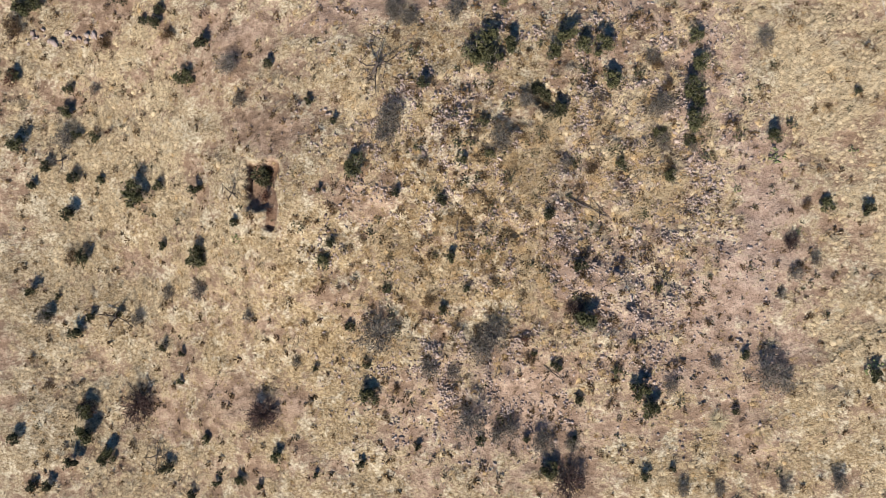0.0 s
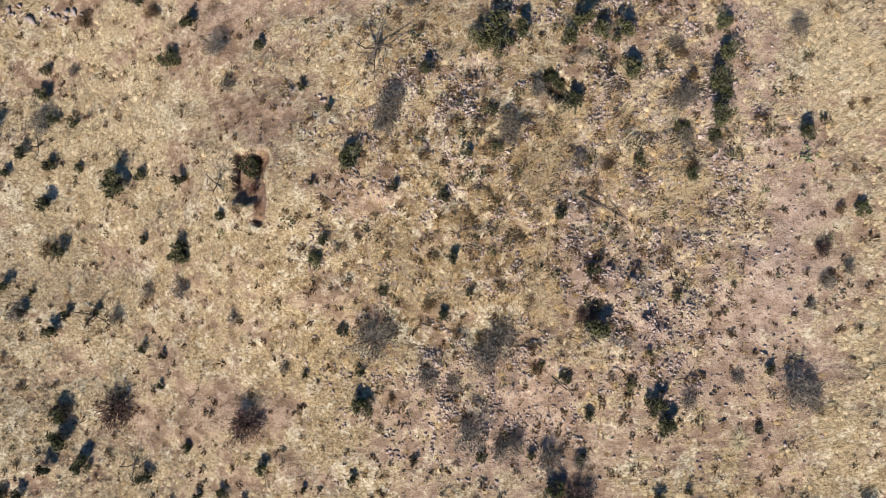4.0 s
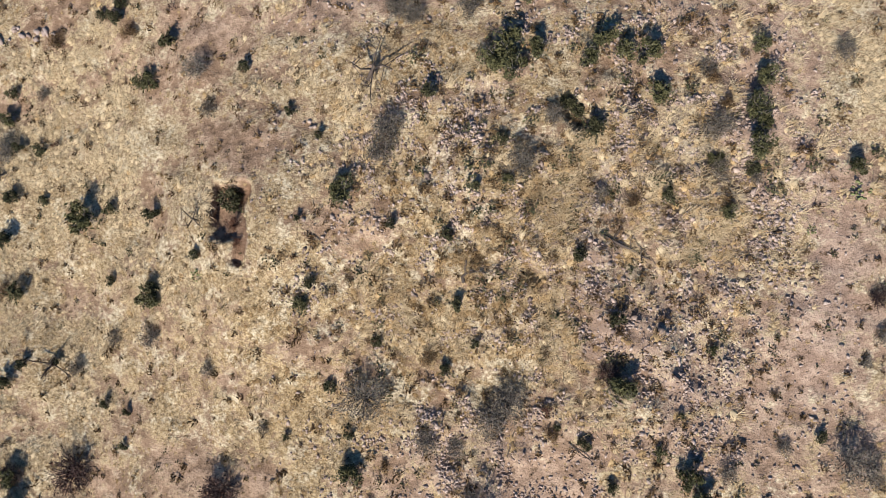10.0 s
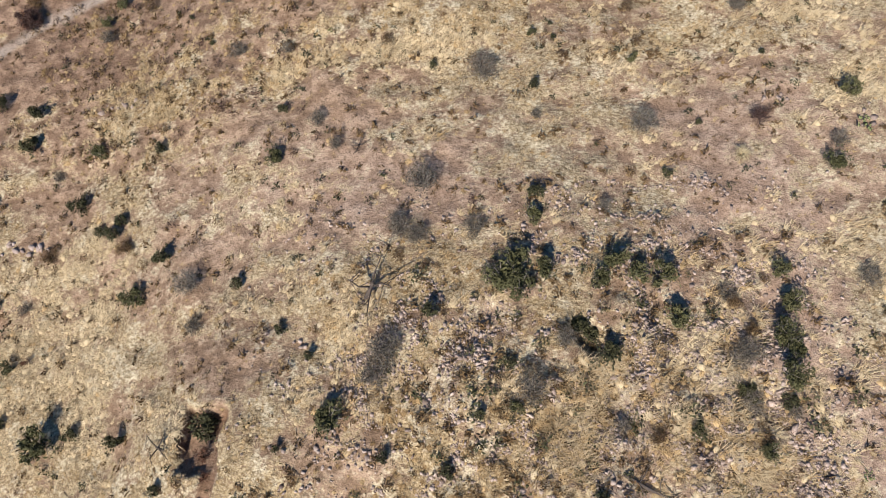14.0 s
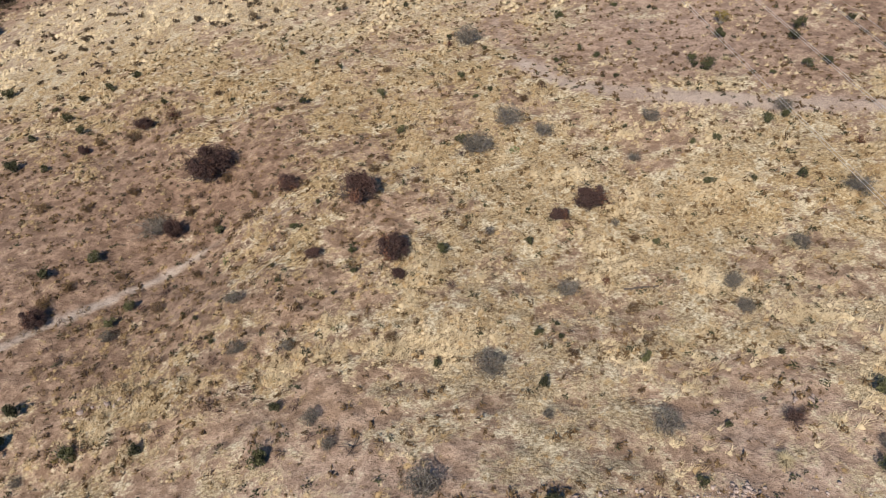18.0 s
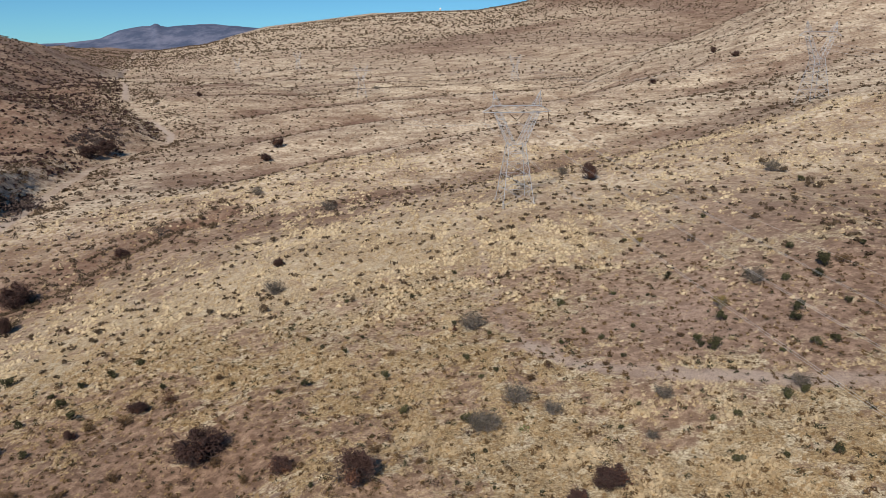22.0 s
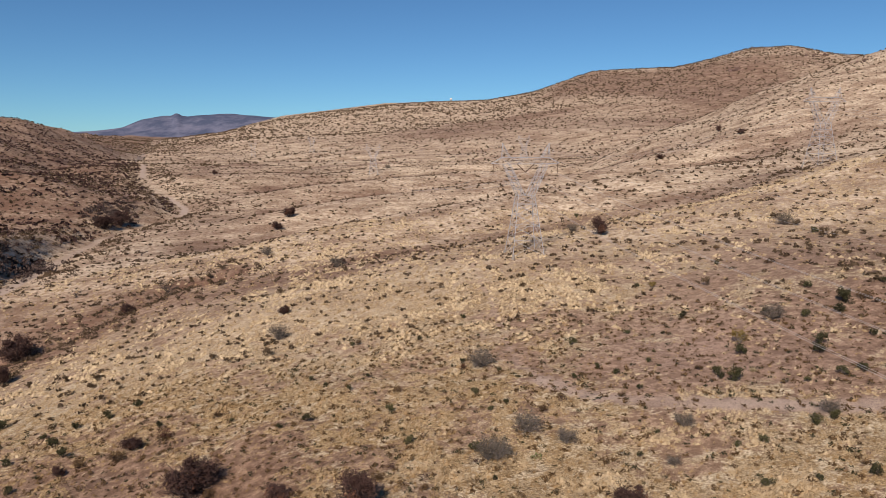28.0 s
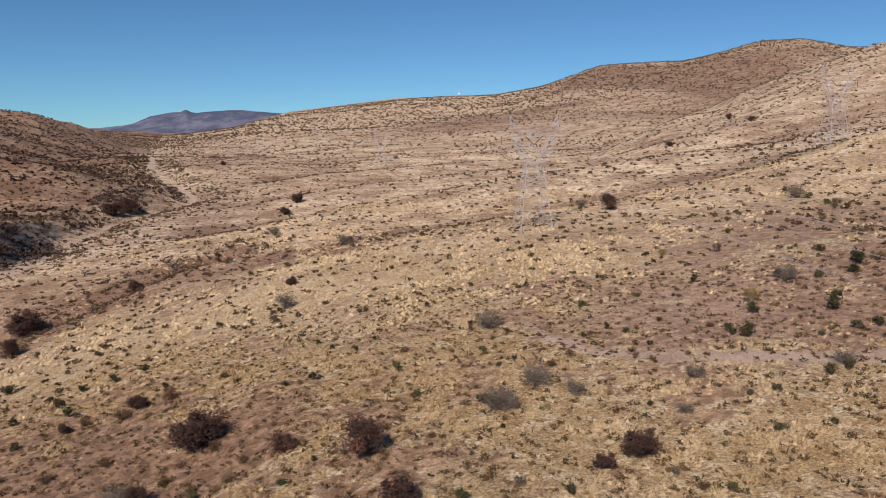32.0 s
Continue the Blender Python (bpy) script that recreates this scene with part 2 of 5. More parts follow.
def pit_at(x, y):
    """The old prospect pit: broad and deep at its head, with a narrow run-in."""
    px, py = x + 0.7 * wave(x, y, 1.9, 61), y + 0.7 * wave(x, y, 1.7, 62)
    return np.maximum(box(px, py, -25.2, 11.8, 2.4, 3.3, -4), box(px, py, -24.4, 7.4, 1.1, 2.2, -12))


RIDGE = [70, 122, 204, 267, 283, 306, 389, 397, 436, 479, 484, 438, 430, 410]


def height(x, y):
    x, y = np.asarray(x, float), np.asarray(y, float)
    # the knoll under the camera
    u, v = np.clip(x, -150, 260) / 100, np.clip(y, -200, 330) / 100
    near = -0.5 + 11.6 * u + 0.55 * v - 5.0 * u * u * (u < 0) - 2.5 * u * u * (u > 0) + 1.6 * u * v + 1.6 * v * v * (v > 0)
    near = near - 2.5 * blob(x, y, 30, 78, 24, 24)
    near = near + 5.0 * blob(x, y, 6, 16, 24, 26) - 6 * blob(x, y, -54, 10, 22, 70) + 3.5 * blob(x, y, -24, 8, 12, 14) + 5 * blob(x, y, 95, 155, 30, 40) + 3.5 * blob(x, y, -42, 205, 40, 30) - 4 * blob(x, y, -40, 88, 14, 22) + 3 * blob(x, y, 24, 220, 30, 30)
    near = near - pit_at(x, y) * (1.3 + 1.2 * smooth(7, 13.0, y))
    near = near - 1.6 * box(x, y, 9.6, 1.8, 1.5, 0.9, -40) - 1.5 * box(x, y, 15.6, 19.2, 2.3, 1.1, -50)
    # the valley and its sides
    floor = np.interp(y, [-400, 300, 700, 1250, 2000, 3000], [-16, -12, -9, 9, 38, 70])
    d = x - wash_x(y)
    rise = np.interp(y, [0, 300, 700, 1119, 1338, 1900], [0.14, 0.138, 0.082, 0.05, 0.063, 0.09])
    east = floor + rise * np.maximum(d, 0) - 4 * smooth(0, 120, d)
    spur = spur_at(x, y)
    east = east - np.interp(y, [230, 280, 900, 1500], [0, 1, 1.4, 0]) * 6.5 * spur * smooth(20, 160, d) * smooth(700, 250, d)
    west = floor + np.interp(y, [0, 700, 1100, 1700, 2600], [66, 66, 60, 42, 22]) * smooth(0, 330, -d) + 7 * wave(x, y, 90, 5) * smooth(20, 120, -d) + 3 * wave(x, y, 32, 6) * smooth(20, 120, -d)
    west = west + 42 * blob(x, y, -930, 1330, 190, 330) + 26 * blob(x, y, -720, 1330, 120, 250)
    far = np.where(d > 0, east, west)
    far = far - 3.0 * np.exp(-(d / 16) ** 2) + 13 * smooth(7, 26, -d) * blob(x, y, -215, 350, 90, 85) + 9 * smooth(7, 30, -d) * blob(x, y, -300, 600, 90, 90)
    far = far + 9 * blob(x, y, 190, 335, 70, 55)
    k = smooth(215, 330, np.hypot(x * 0.8, y))
    z = near * (1 - k) + far * k
    # skyline: the long ridge, the domed hill, the near shoulder, and the mountains far off
    a = x / np.maximum(y, 1.0)
    ridge = np.interp(a, [-0.5, -0.3, -0.213, -0.068, 0.077, 0.14, 0.2226, 0.335, 0.39, 0.44, 0.497, 0.56, 0.60, 0.70],
                      RIDGE)
    crest = np.interp(a, [-0.213, 0.077, 0.2, 0.5], [3900, 3900, 3500, 3350])
    z = z + (ridge - z) * smooth(0.42, 1.0, y / crest) ** 1.7 * (y > 0) * smooth(-0.42, -0.25, a)
    z = z + 4 * wave(x + 0.6 * y, y, 150, 7) * smooth(600, 1200, y)
    z = z + 11 * wave(x + 0.35 * y, 0.35 * y, 230, 8) * smooth(1000, 1700, y) * smooth(0.80, 0.55, y / crest)
    z = z + 2.5 * wave(x + 0.45 * y, 0.4 * y, 85, 9) * smooth(800, 1500, y) * smooth(0.92, 0.75, y / crest)
    brow = np.interp(a, [0.20, 0.295, 0.375, 0.44, 0.53, 0.63, 0.80], [20, 59, 84, 112, 148, 177, 205])
    z = z + np.maximum(brow + 5 * wave(x, y, 60, 14) - z, 0) * smooth(430, 1000, y) * smooth(1900, 1080, y)
    z = z - 60 * smooth(1.0, 1.3, y / crest) * (y > 0)
    m = 4400 * np.interp(a, [-0.5, -0.455, -0.435, -0.409, -0.379, -0.366, -0.361, -0.357, -0.352, -0.343, -0.30, -0.26, -0.205, -0.17, -0.1], [0.0255, 0.0287, 0.031, 0.0402, 0.044, 0.0448, 0.0478, 0.0478, 0.0447, 0.0432, 0.0461, 0.0437, 0.0396, 0.034, 0.01]) + 41
    z = np.where(y > 2600, z + np.maximum(m - z + 9 * wave(x, y, 110, 10), 0) * smooth(3900, 4450, y) * smooth(-0.12, -0.2, a), z)
    z = z - 2.2 * smooth(7, 0.5, line_dist(x, y, DRAW)) * (y > 150)
    r = np.hypot(x, y)
    z = z + (0.50 * wave(x, y, 1.6, 15) + 0.85 * wave(x, y, 3.6, 16)) * np.clip(rubble_at(x, y), 0, 1.2)
    z = z + 0.5 * wave(x, y, 9, 11) * smooth(400, 60, r) + 0.30 * wave(x, y, 2.6, 12) * smooth(250, 60, r)
    return z


def line_dist(x, y, pts):
    best = np.full(np.shape(x), 1e9)
    for (ax, ay), (bx, by) in zip(pts, pts[1:]):
        dx, dy = bx - ax, by - ay
        k = np.clip(((x - ax) * dx + (y - ay) * dy) / (dx * dx + dy * dy), 0, 1)
        best = np.minimum(best, np.hypot(x - ax - k * dx, y - ay - k * dy))
    return best


TRACK = [(20.5, 127), (27, 119), (36, 113.5), (50, 108.5), (66, 103), (120, 88), (180, 60)]
TRAIL = [(-64, 72), (-57, 77), (-49.4, 81.5), (-43, 86), (-36.5, 89.5)]
TRACK_UP = [(12, 215), (15, 180), (16, 158), (16.7, 138), (20.5, 127)]
DRAW = [(-160, 214), (-138, 219), (-128, 222), (-121.7, 230.8), (-114, 239), (-109.7, 251.5), (-103, 263.6), (-95.8, 271), (-82, 276)]
TRAIL_END = [(-36.5, 89.5), (-26.8, 92.6), (-16.4, 93.7)]


def rubble_at(x, y):
    k = 1.25 * blob(x, y, 13, 8, 20, 22) + 0.8 * blob(x, y, 32, 19, 7, 13) + 0.55 * blob(x, y, 4, -18, 15, 9) + 0.4 * blob(x, y, 26, -10, 9, 9)
    return k * (0.5 + 0.9 * wave(x, y, 5.5, 21) + 0.7 * wave(x, y, 2.0, 22))


def cover(x, y):
    """What grows or lies where: straw, bare soil, stones and hue, each 0 to 1."""
    r = np.hypot(x, y)
    n1, n2, n3 = wave(x, y, 23, 31), wave(x, y, 8, 32), wave(x * 0.7, y, 3.1, 33)
    far_n = (0.55 * wave(x + 0.5 * y, y, 60, 38) + 0.5 * wave(x + 0.4 * y, y, 19, 39)) * smooth(250, 500, r) + 0.06 * smooth(300, 700, r)
    straw = 0.62 + far_n + 0.16 * n1 + 0.28 * n2 + 0.34 * n3
    # pale grass on the spur, thin grass on the stony slopes
    straw = straw + 0.50 * blob(x, y, -60, 215, 55, 62, 20) + 0.30 * blob(x, y, 20, 92, 30, 14) + 0.35 * blob(x, y, 110, 330, 110, 60, 15)
    bare = 0.9 * blob(x, y, 41, 6, 8, 30, 8) + 0.5 * blob(x, y, -18, 42, 15, 9) + 0.55 * blob(x, y, 5, -27, 16, 8) + 0.5 * blob(x, y, 28, -14, 12, 10)
    bare = bare + 0.95 * blob(x, y, 58, 128, 34, 20, -10) + 0.8 * blob(x, y, 105, 165, 45, 45) + 0.45 * blob(x, y, 42, 42, 18, 14) + 0.5 * blob(x, y, -58, 92, 26, 26)
    bare = bare + 0.25 * blob(x, y, 15, 160, 6, 40) + 0.5 * blob(x, y, 0, 38, 14, 7)
    low = 1.1 * blob(x, y, -66, 108, 42, 40) + 1.1 * blob(x, y, -138, 235, 40, 45) + 0.7 * blob(x, y, -30, 105, 22, 13, 10) + 0.6 * blob(x, y, -52, 70, 20, 20)
    ragged = 0.45 * wave(x, y, 2.4, 34) + 0.3 * wave(x, y, 0.9, 35)
    track = smooth(3.0, 0.9, line_dist(x, y, TRACK) + 1.2 * ragged) * (0.75 + 0.25 * n2) + 0.35 * smooth(1.4, 0.2, line_dist(x, y, TRACK_UP) + ragged)
    trail = smooth(1.25, 0.35, line_dist(x, y, TRAIL) + ragged) + 0.35 * smooth(0.8, 0.1, line_dist(x, y, TRAIL_END) + ragged)
    d = x - wash_x(y)
    shown = np.interp(y, [300, 370, 395, 470, 500, 565, 585, 665, 690, 790, 820, 1100, 1150, 1350, 1400, 2600], [1, 1, 0.5, 0.5, 0, 0, 1, 1, 0.1, 0.1, 0.9, 0.9, 0, 0, 0.8, 0.8])
    sand = smooth(4.2, 2.4, np.abs(d + 0.8 * wave(x, y, 9, 41))) * (r > 250) * shown
    bank = smooth(330, 120, np.abs(d)) * (r > 200) * (0.5 + 0.5 * wave(x, y, 60, 36))
    brown = smooth(0.1, 0.6, wave(x + 0.9 * y, 0.6 * y, 150, 37)) * (y > 300) * (y < 2600)
    far_brown = 0.8 * blob(x, y, 150, 600, 140, 30, 20) + 0.9 * blob(x, y, 560, 1500, 260, 240) + 0.8 * blob(x, y, 80, 1700, 240, 260)
    far_brown = 0.6 * far_brown + 0.9 * blob(x, y, 760, 2050, 120, 320) + 0.9 * blob(x, y, 590, 2600, 170, 330) + 0.8 * blob(x, y, 234, 1950, 170, 70) + 0.9 * blob(x, y, 1020, 2450, 130, 320) + 0.7 * blob(x, y, 60, 640, 110, 22, 20)
    west = smooth(10, 60, -d) * (r > 200)
    draw = smooth(16, 2, line_dist(x, y, DRAW) + 5 * wave(x, y, 9, 40))
    gully = smooth(0.35, 0.9, spur_at(x, y)) * smooth(20, 120, d) * smooth(750, 350, d) * smooth(215, 260, y) * smooth(1500, 1000, y)
    straw = straw - 0.55 * bare - 0.55 * np.clip(far_brown, 0, 1) - 0.5 * west - 0.35 * bank - 0.18 * brown - 0.55 * gully - 0.45 * low - 0.40 * draw - 0.06 * blob(x, y, -30, 84, 55, 34)
    pit = np.clip(pit_at(x, y) * 1.2, 0, 1)
    straw = straw * (1 - pit) * (1 - track) * (1 - np.clip(trail, 0, 1)) * (1 - sand)
    bare = np.clip(bare + track + far_brown * 0.5, 0, 1) * (1 - pit)
    pale = np.clip(track * 0.8 + trail + sand, 0, 1)
    gold = 0.9 * blob(x, y, -24, -10, 32, 22) + 0.8 * blob(x, y, -28, 72, 44, 17) + 0.8 * low + 0.8 * blob(x, y, 36, -24, 18, 14) + 0.6 * blob(x, y, 8, 6, 22, 24) + 0.5 * blob(x, y, 14, 127, 9, 6) + 0.9 * blob(x, y, 62, 84, 22, 9) + 0.75 * blob(x, y, -15, 112, 55, 26) + 0.6 * blob(x, y, -70, 150, 40, 40) + 0.6 * blob(x, y, 20, 175, 40, 22)
    red = np.clip(pit + 0.7 * gully + 0.62 * low + 0.7 * draw + 0.30 * blob(x, y, -34, 88, 60, 42) + 0.95 * west + 0.6 * bank + 1.5 * np.clip(far_brown, 0, 1) * smooth(1200, 1700, y) + 0.5 * np.clip(far_brown, 0, 1) + 0.2 * brown + 0.9 * blob(x, y, 110, 165, 55, 55) + 0.5 * blob(x, y, 72, 118, 42, 22) + 0.35 * blob(x, y, 20, 140, 16, 26) + blob(x, y, 1000, 2550, 480, 620) * (0.65 + 0.75 * wave(x + 0.3 * y, y, 190, 42)) + 0.7 * blob(x, y, 70, 650, 130, 40, 20), 0, 1)
    return np.clip(straw, 0, 1), bare, np.clip(rubble_at(x, y), 0, 1), np.clip(gold + 0.25 * n1, 0, 1), pale, red


def build_ground():
    front = np.radians(np.arange(-38, 38, 0.15))
    rest = np.radians(np.arange(38, 322, 0.7))
    ang = np.concatenate([front, rest])
    rad = [0.4]
    while rad[-1] < 4700:
        rad.append(rad[-1] + max(0.55, rad[-1] * (0.0100 if rad[-1] < 500 else 0.0062)))
    rad = np.array(rad)
    A, R = np.meshgrid(ang, rad)
    X, Y = np.sin(A) * R, np.cos(A) * R
    nr, na = R.shape
    pts = np.stack([X, Y, height(X, Y)], -1).reshape(-1, 3)
    i, j = np.meshgrid(np.arange(nr - 1), np.arange(na), indexing="ij")
    j2 = (j + 1) % na
    quads = np.stack([i * na + j, i * na + j2, (i + 1) * na + j2, (i + 1) * na + j], -1).reshape(-1, 4)
    hub = len(pts)
    pts = np.concatenate([pts, [[0, 0, float(height(0, 0))]]])
    tri = np.stack([np.arange(na), np.full(na, hub), (np.arange(na) + 1) % na], -1)
    mesh = bpy.data.meshes.new("ground")
    total = len(quads) + na
    mesh.vertices.add(len(pts)), mesh.loops.add(quads.size + tri.size), mesh.polygons.add(total)
    mesh.vertices.foreach_set("co", pts.ravel())
    mesh.loops.foreach_set("vertex_index", np.concatenate([quads.ravel(), tri.ravel()]))
    mesh.polygons.foreach_set("loop_start", np.concatenate([np.arange(0, quads.size, 4), quads.size + np.arange(0, tri.size, 3)]))
    mesh.polygons.foreach_set("loop_total", np.concatenate([np.full(len(quads), 4), np.full(na, 3)]))
    mesh.polygons.foreach_set("use_smooth", np.ones(total, bool))
    mesh.update(calc_edges=True)
    straw, bare, rubble, gold, pale, red = cover(pts[:, 0], pts[:, 1])
    for name, a, b, c in (("cover", straw, bare, rubble), ("hue", gold, pale, red)):
        col = mesh.attributes.new(name, "FLOAT_COLOR", "POINT")
        col.data.foreach_set("color", np.stack([a, b, c, np.ones_like(a)], -1).ravel())
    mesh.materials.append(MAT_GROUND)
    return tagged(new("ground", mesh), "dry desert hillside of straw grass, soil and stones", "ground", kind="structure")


# ---- builders ----
def mesh_of(name, verts, faces, mat, tone=None):
    """A mesh from arrays: faces all with the same number of corners."""
    verts, faces = np.asarray(verts, float).reshape(-1, 3), np.asarray(faces, int)
    n, c = faces.shape
    mesh = bpy.data.meshes.new(name)
    mesh.vertices.add(len(verts)), mesh.loops.add(n * c), mesh.polygons.add(n)
    mesh.vertices.foreach_set("co", verts.ravel())
    mesh.loops.foreach_set("vertex_index", faces.ravel())
    mesh.polygons.foreach_set("loop_start", np.arange(0, n * c, c))
    mesh.polygons.foreach_set("loop_total", np.full(n, c))
    if tone is not None:
        mesh.attributes.new("tone", "FLOAT", "POINT").data.foreach_set("value", np.asarray(tone, float))
    mesh.update(calc_edges=True)
    mesh.materials.append(mat)
    return mesh


def part(name, mesh, parent, label=""):
    ob = new(name, mesh)
    ob.parent = parent
    return tagged(ob, label) if label else ob


def joined(pieces):
    """Several (verts, faces) as one."""
    vs, fs, n = [], [], 0
    for v, f in pieces:
        vs.append(np.asarray(v, float).reshape(-1, 3)), fs.append(np.asarray(f, int) + n)
        n += len(vs[-1])
    return np.concatenate(vs), np.concatenate(fs)


def leaf_quads(rng, centres, size, slim=0.55):
    """A small turned leaf spray at each centre."""
    n = len(centres)
    u = rng.normal(size=(n, 3))
    u[:, 2] *= 0.8
    u /= np.linalg.norm(u, axis=1, keepdims=True)
    w = np.cross(u, rng.normal(size=(n, 3)))
    w /= np.linalg.norm(w, axis=1, keepdims=True)
    s = size * rng.uniform(0.6, 1.4, (n, 1))
    a, b = u * s, w * s * slim
    v = np.stack([centres - a, centres + b - 0.2 * a, centres + a, centres - b + 0.1 * a], 1)
    return v.reshape(-1, 3), np.arange(4 * n).reshape(-1, 4)


def tube(path, r0, r1, sides=4):
    """A tapered branch along a path."""
    path = np.asarray(path, float)
    n = len(path)
    v = []
    for i, p in enumerate(path):
        d = path[min(i + 1, n - 1)] - path[max(i - 1, 0)]
        d = d / (np.linalg.norm(d) + 1e-9)
        a = np.cross(d, (0.31, 0.52, 0.79))
        a /= np.linalg.norm(a) + 1e-9
        b = np.cross(d, a)
        r = r0 + (r1 - r0) * i / (n - 1)
        for k in range(sides):
            t = 2 * math.pi * k / sides
            v.append(p + r * (a * math.cos(t) + b * math.sin(t)))
    f = [[i * sides + k, i * sides + (k + 1) % sides, (i + 1) * sides + (k + 1) % sides, (i + 1) * sides + k] for i in range(n - 1) for k in range(sides)]
    return np.array(v), np.array(f)


def branching(rng, reach, tall, limbs, forks, thick, droop=0.0, twigs=2):
    """Limbs that leave one foot, bend and fork; returns the wood and the tips."""
    pieces, tips = [], []
    for i in range(limbs):
        az = 2 * math.pi * (i + rng.uniform(-0.4, 0.4)) / limbs
        up = rng.uniform(0.35, 1.0)
        end = np.array([math.cos(az) * reach * (1.15 - 0.6 * up), math.sin(az) * reach * (1.15 - 0.6 * up), tall * up])
        mid = end * np.array([0.45, 0.45, 0.55]) + rng.normal(size=3) * 0.06 * reach
        p = [np.zeros(3), mid, end - np.array([0, 0, droop * tall])]
        pieces.append(tube(p, thick, thick * 0.4))
        for _ in range(forks):
            s = mid + (end - mid) * rng.uniform(0.0, 0.9)
            e = s + rng.normal(size=3) * np.array([0.30, 0.30, 0.18]) * reach + np.array([0, 0, 0.10 * tall])
            e[2] = max(e[2], 0.05 * tall)
            pieces.append(tube([s, (s + e) / 2 + rng.normal(size=3) * 0.04 * reach, e], thick * 0.45, thick * 0.15, 3))
            tips.append(e)
            for _ in range(twigs):
                e2 = e + rng.normal(size=3) * 0.14 * reach
                e2[2] = max(e2[2], 0.03 * tall)
                pieces.append(tube([(s + e) / 2, e2], thick * 0.22, thick * 0.10, 3))
                tips.append(e2)
        tips.append(end)
    return pieces, np.array(tips)


def crown_points(rng, n, tall, lobes=7, gap=0.5):
    """Points in a lumpy, gappy dome of spread 1."""
    az = rng.uniform(0, 2 * math.pi, lobes)
    rr = 0.33 * np.sqrt(rng.uniform(0, 1, lobes))
    cen = np.stack([np.cos(az) * rr, np.sin(az) * rr, tall * rng.uniform(0.32, 0.72, lobes)], 1)
    rad = rng.uniform(0.10, 0.22, lobes)
    k = rng.randint(0, lobes, n)
    d = rng.normal(size=(n, 3))
    d /= np.linalg.norm(d, axis=1, keepdims=True)
    p = cen[k] + d * rad[k][:, None] * rng.uniform(gap, 1.15, (n, 1)) * np.array([1, 1, 0.9 * tall + 0.4])
    p[:, 2] = np.maximum(p[:, 2], 0.03)
    return p


def stone_piece(rng, size):
    """A chipped block of 20 faces or so: a box whose corners and middles are knocked about."""
    v = np.array([[x, y, z] for z in (-1, 1) for x, y in ((1, 0.1), (0.6, 0.8), (-0.3, 1), (-1, 0.2), (-0.5, -0.9), (0.5, -0.95))], float)
    v *= rng.uniform(0.45, 1.2, v.shape)
    v[6:, :2] *= rng.uniform(0.5, 1.0)
    v[:, 2] += v[:, 0] * rng.uniform(-0.4, 0.4) + v[:, 1] * rng.uniform(-0.4, 0.4)
    v *= size * rng.uniform(0.6, 1.25, 3) * np.array([0.6, 0.42, 0.36])
    a = rng.uniform(0, 6.28)
    c, s = math.cos(a), math.sin(a)
    v = v @ np.array([[c, s, 0], [-s, c, 0], [0, 0, 1]])
    f = [[i, (i + 1) % 6, 6 + (i + 1) % 6, 6 + i] for i in range(6)] + [[6, 7, 8, 9], [6, 9, 10, 11], [3, 2, 1, 0], [5, 4, 3, 0]]
    return v, np.array(f)


def bars(members, thick):
    """Steel angles as four-sided bars from point to point."""
    return joined([tube([a, b], thick, thick) for a, b in members])


build_ground()
# ---- plants: each kind in a few forms of spread 1, set out at their places ----
def make_green(rng, leaf, wood, count, tall, size):
    root = new("shrub")
    pieces, tips = branching(rng, 0.42, tall * 0.9, 9, 2, 0.016, twigs=1)
    part("wood", mesh_of("wood", *joined(pieces), wood), root)
    pts = np.concatenate([crown_points(rng, count, tall), np.repeat(tips, 3, 0) + rng.normal(size=(len(tips) * 3, 3)) * 0.05])
    pts[:, 2] = np.maximum(pts[:, 2], 0.02)
    part("crown", mesh_of("crown", *leaf_quads(rng, pts, size, 0.4), leaf), root)
    return root


def make_brush(rng, wood, leaf, limbs, tall, leaves, thick=0.012):
    root = new("brush")
    pieces, tips = branching(rng, 0.48, tall, limbs, 3, thick, twigs=2)
    part("wood", mesh_of("wood", *joined(pieces), wood), root)
    if leaves:
        pts = np.repeat(tips, leaves, 0) + rng.normal(size=(len(tips) * leaves, 3)) * 0.045
        pts[:, 2] = np.maximum(pts[:, 2], 0.02)
        part("foliage", mesh_of("foliage", *leaf_quads(rng, pts, 0.04, 0.25), leaf), root)
    return root


def make_mesquite(rng, mass=4600, tall=0.62, limbs=20, leaves=300):
    """A dense round mass of dark bare twigs."""
    root = new("mesquite")
    pieces, tips = branching(rng, 0.50, tall, limbs, 3, 0.017, twigs=2)
    part("wood", mesh_of("wood", *joined(pieces), MAT_DARKWOOD), root)
    pts = np.concatenate([crown_points(rng, mass, 1.3 * tall, 13, 0.2), np.repeat(tips, 2, 0) + rng.normal(size=(len(tips) * 2, 3)) * 0.05])
    pts[:, 2] = np.maximum(pts[:, 2], 0.02)
    part("twig_mass", mesh_of("twig_mass", *leaf_quads(rng, pts, 0.038, 0.20), MAT_MAROON), root)["kind"] = "stuff"
    rust = crown_points(rng, leaves, 1.2 * tall, 4, 0.3)
    part("foliage", mesh_of("foliage", *leaf_quads(rng, rust, 0.036), MAT_RUST), root, "rusty dry leaves")
    return root


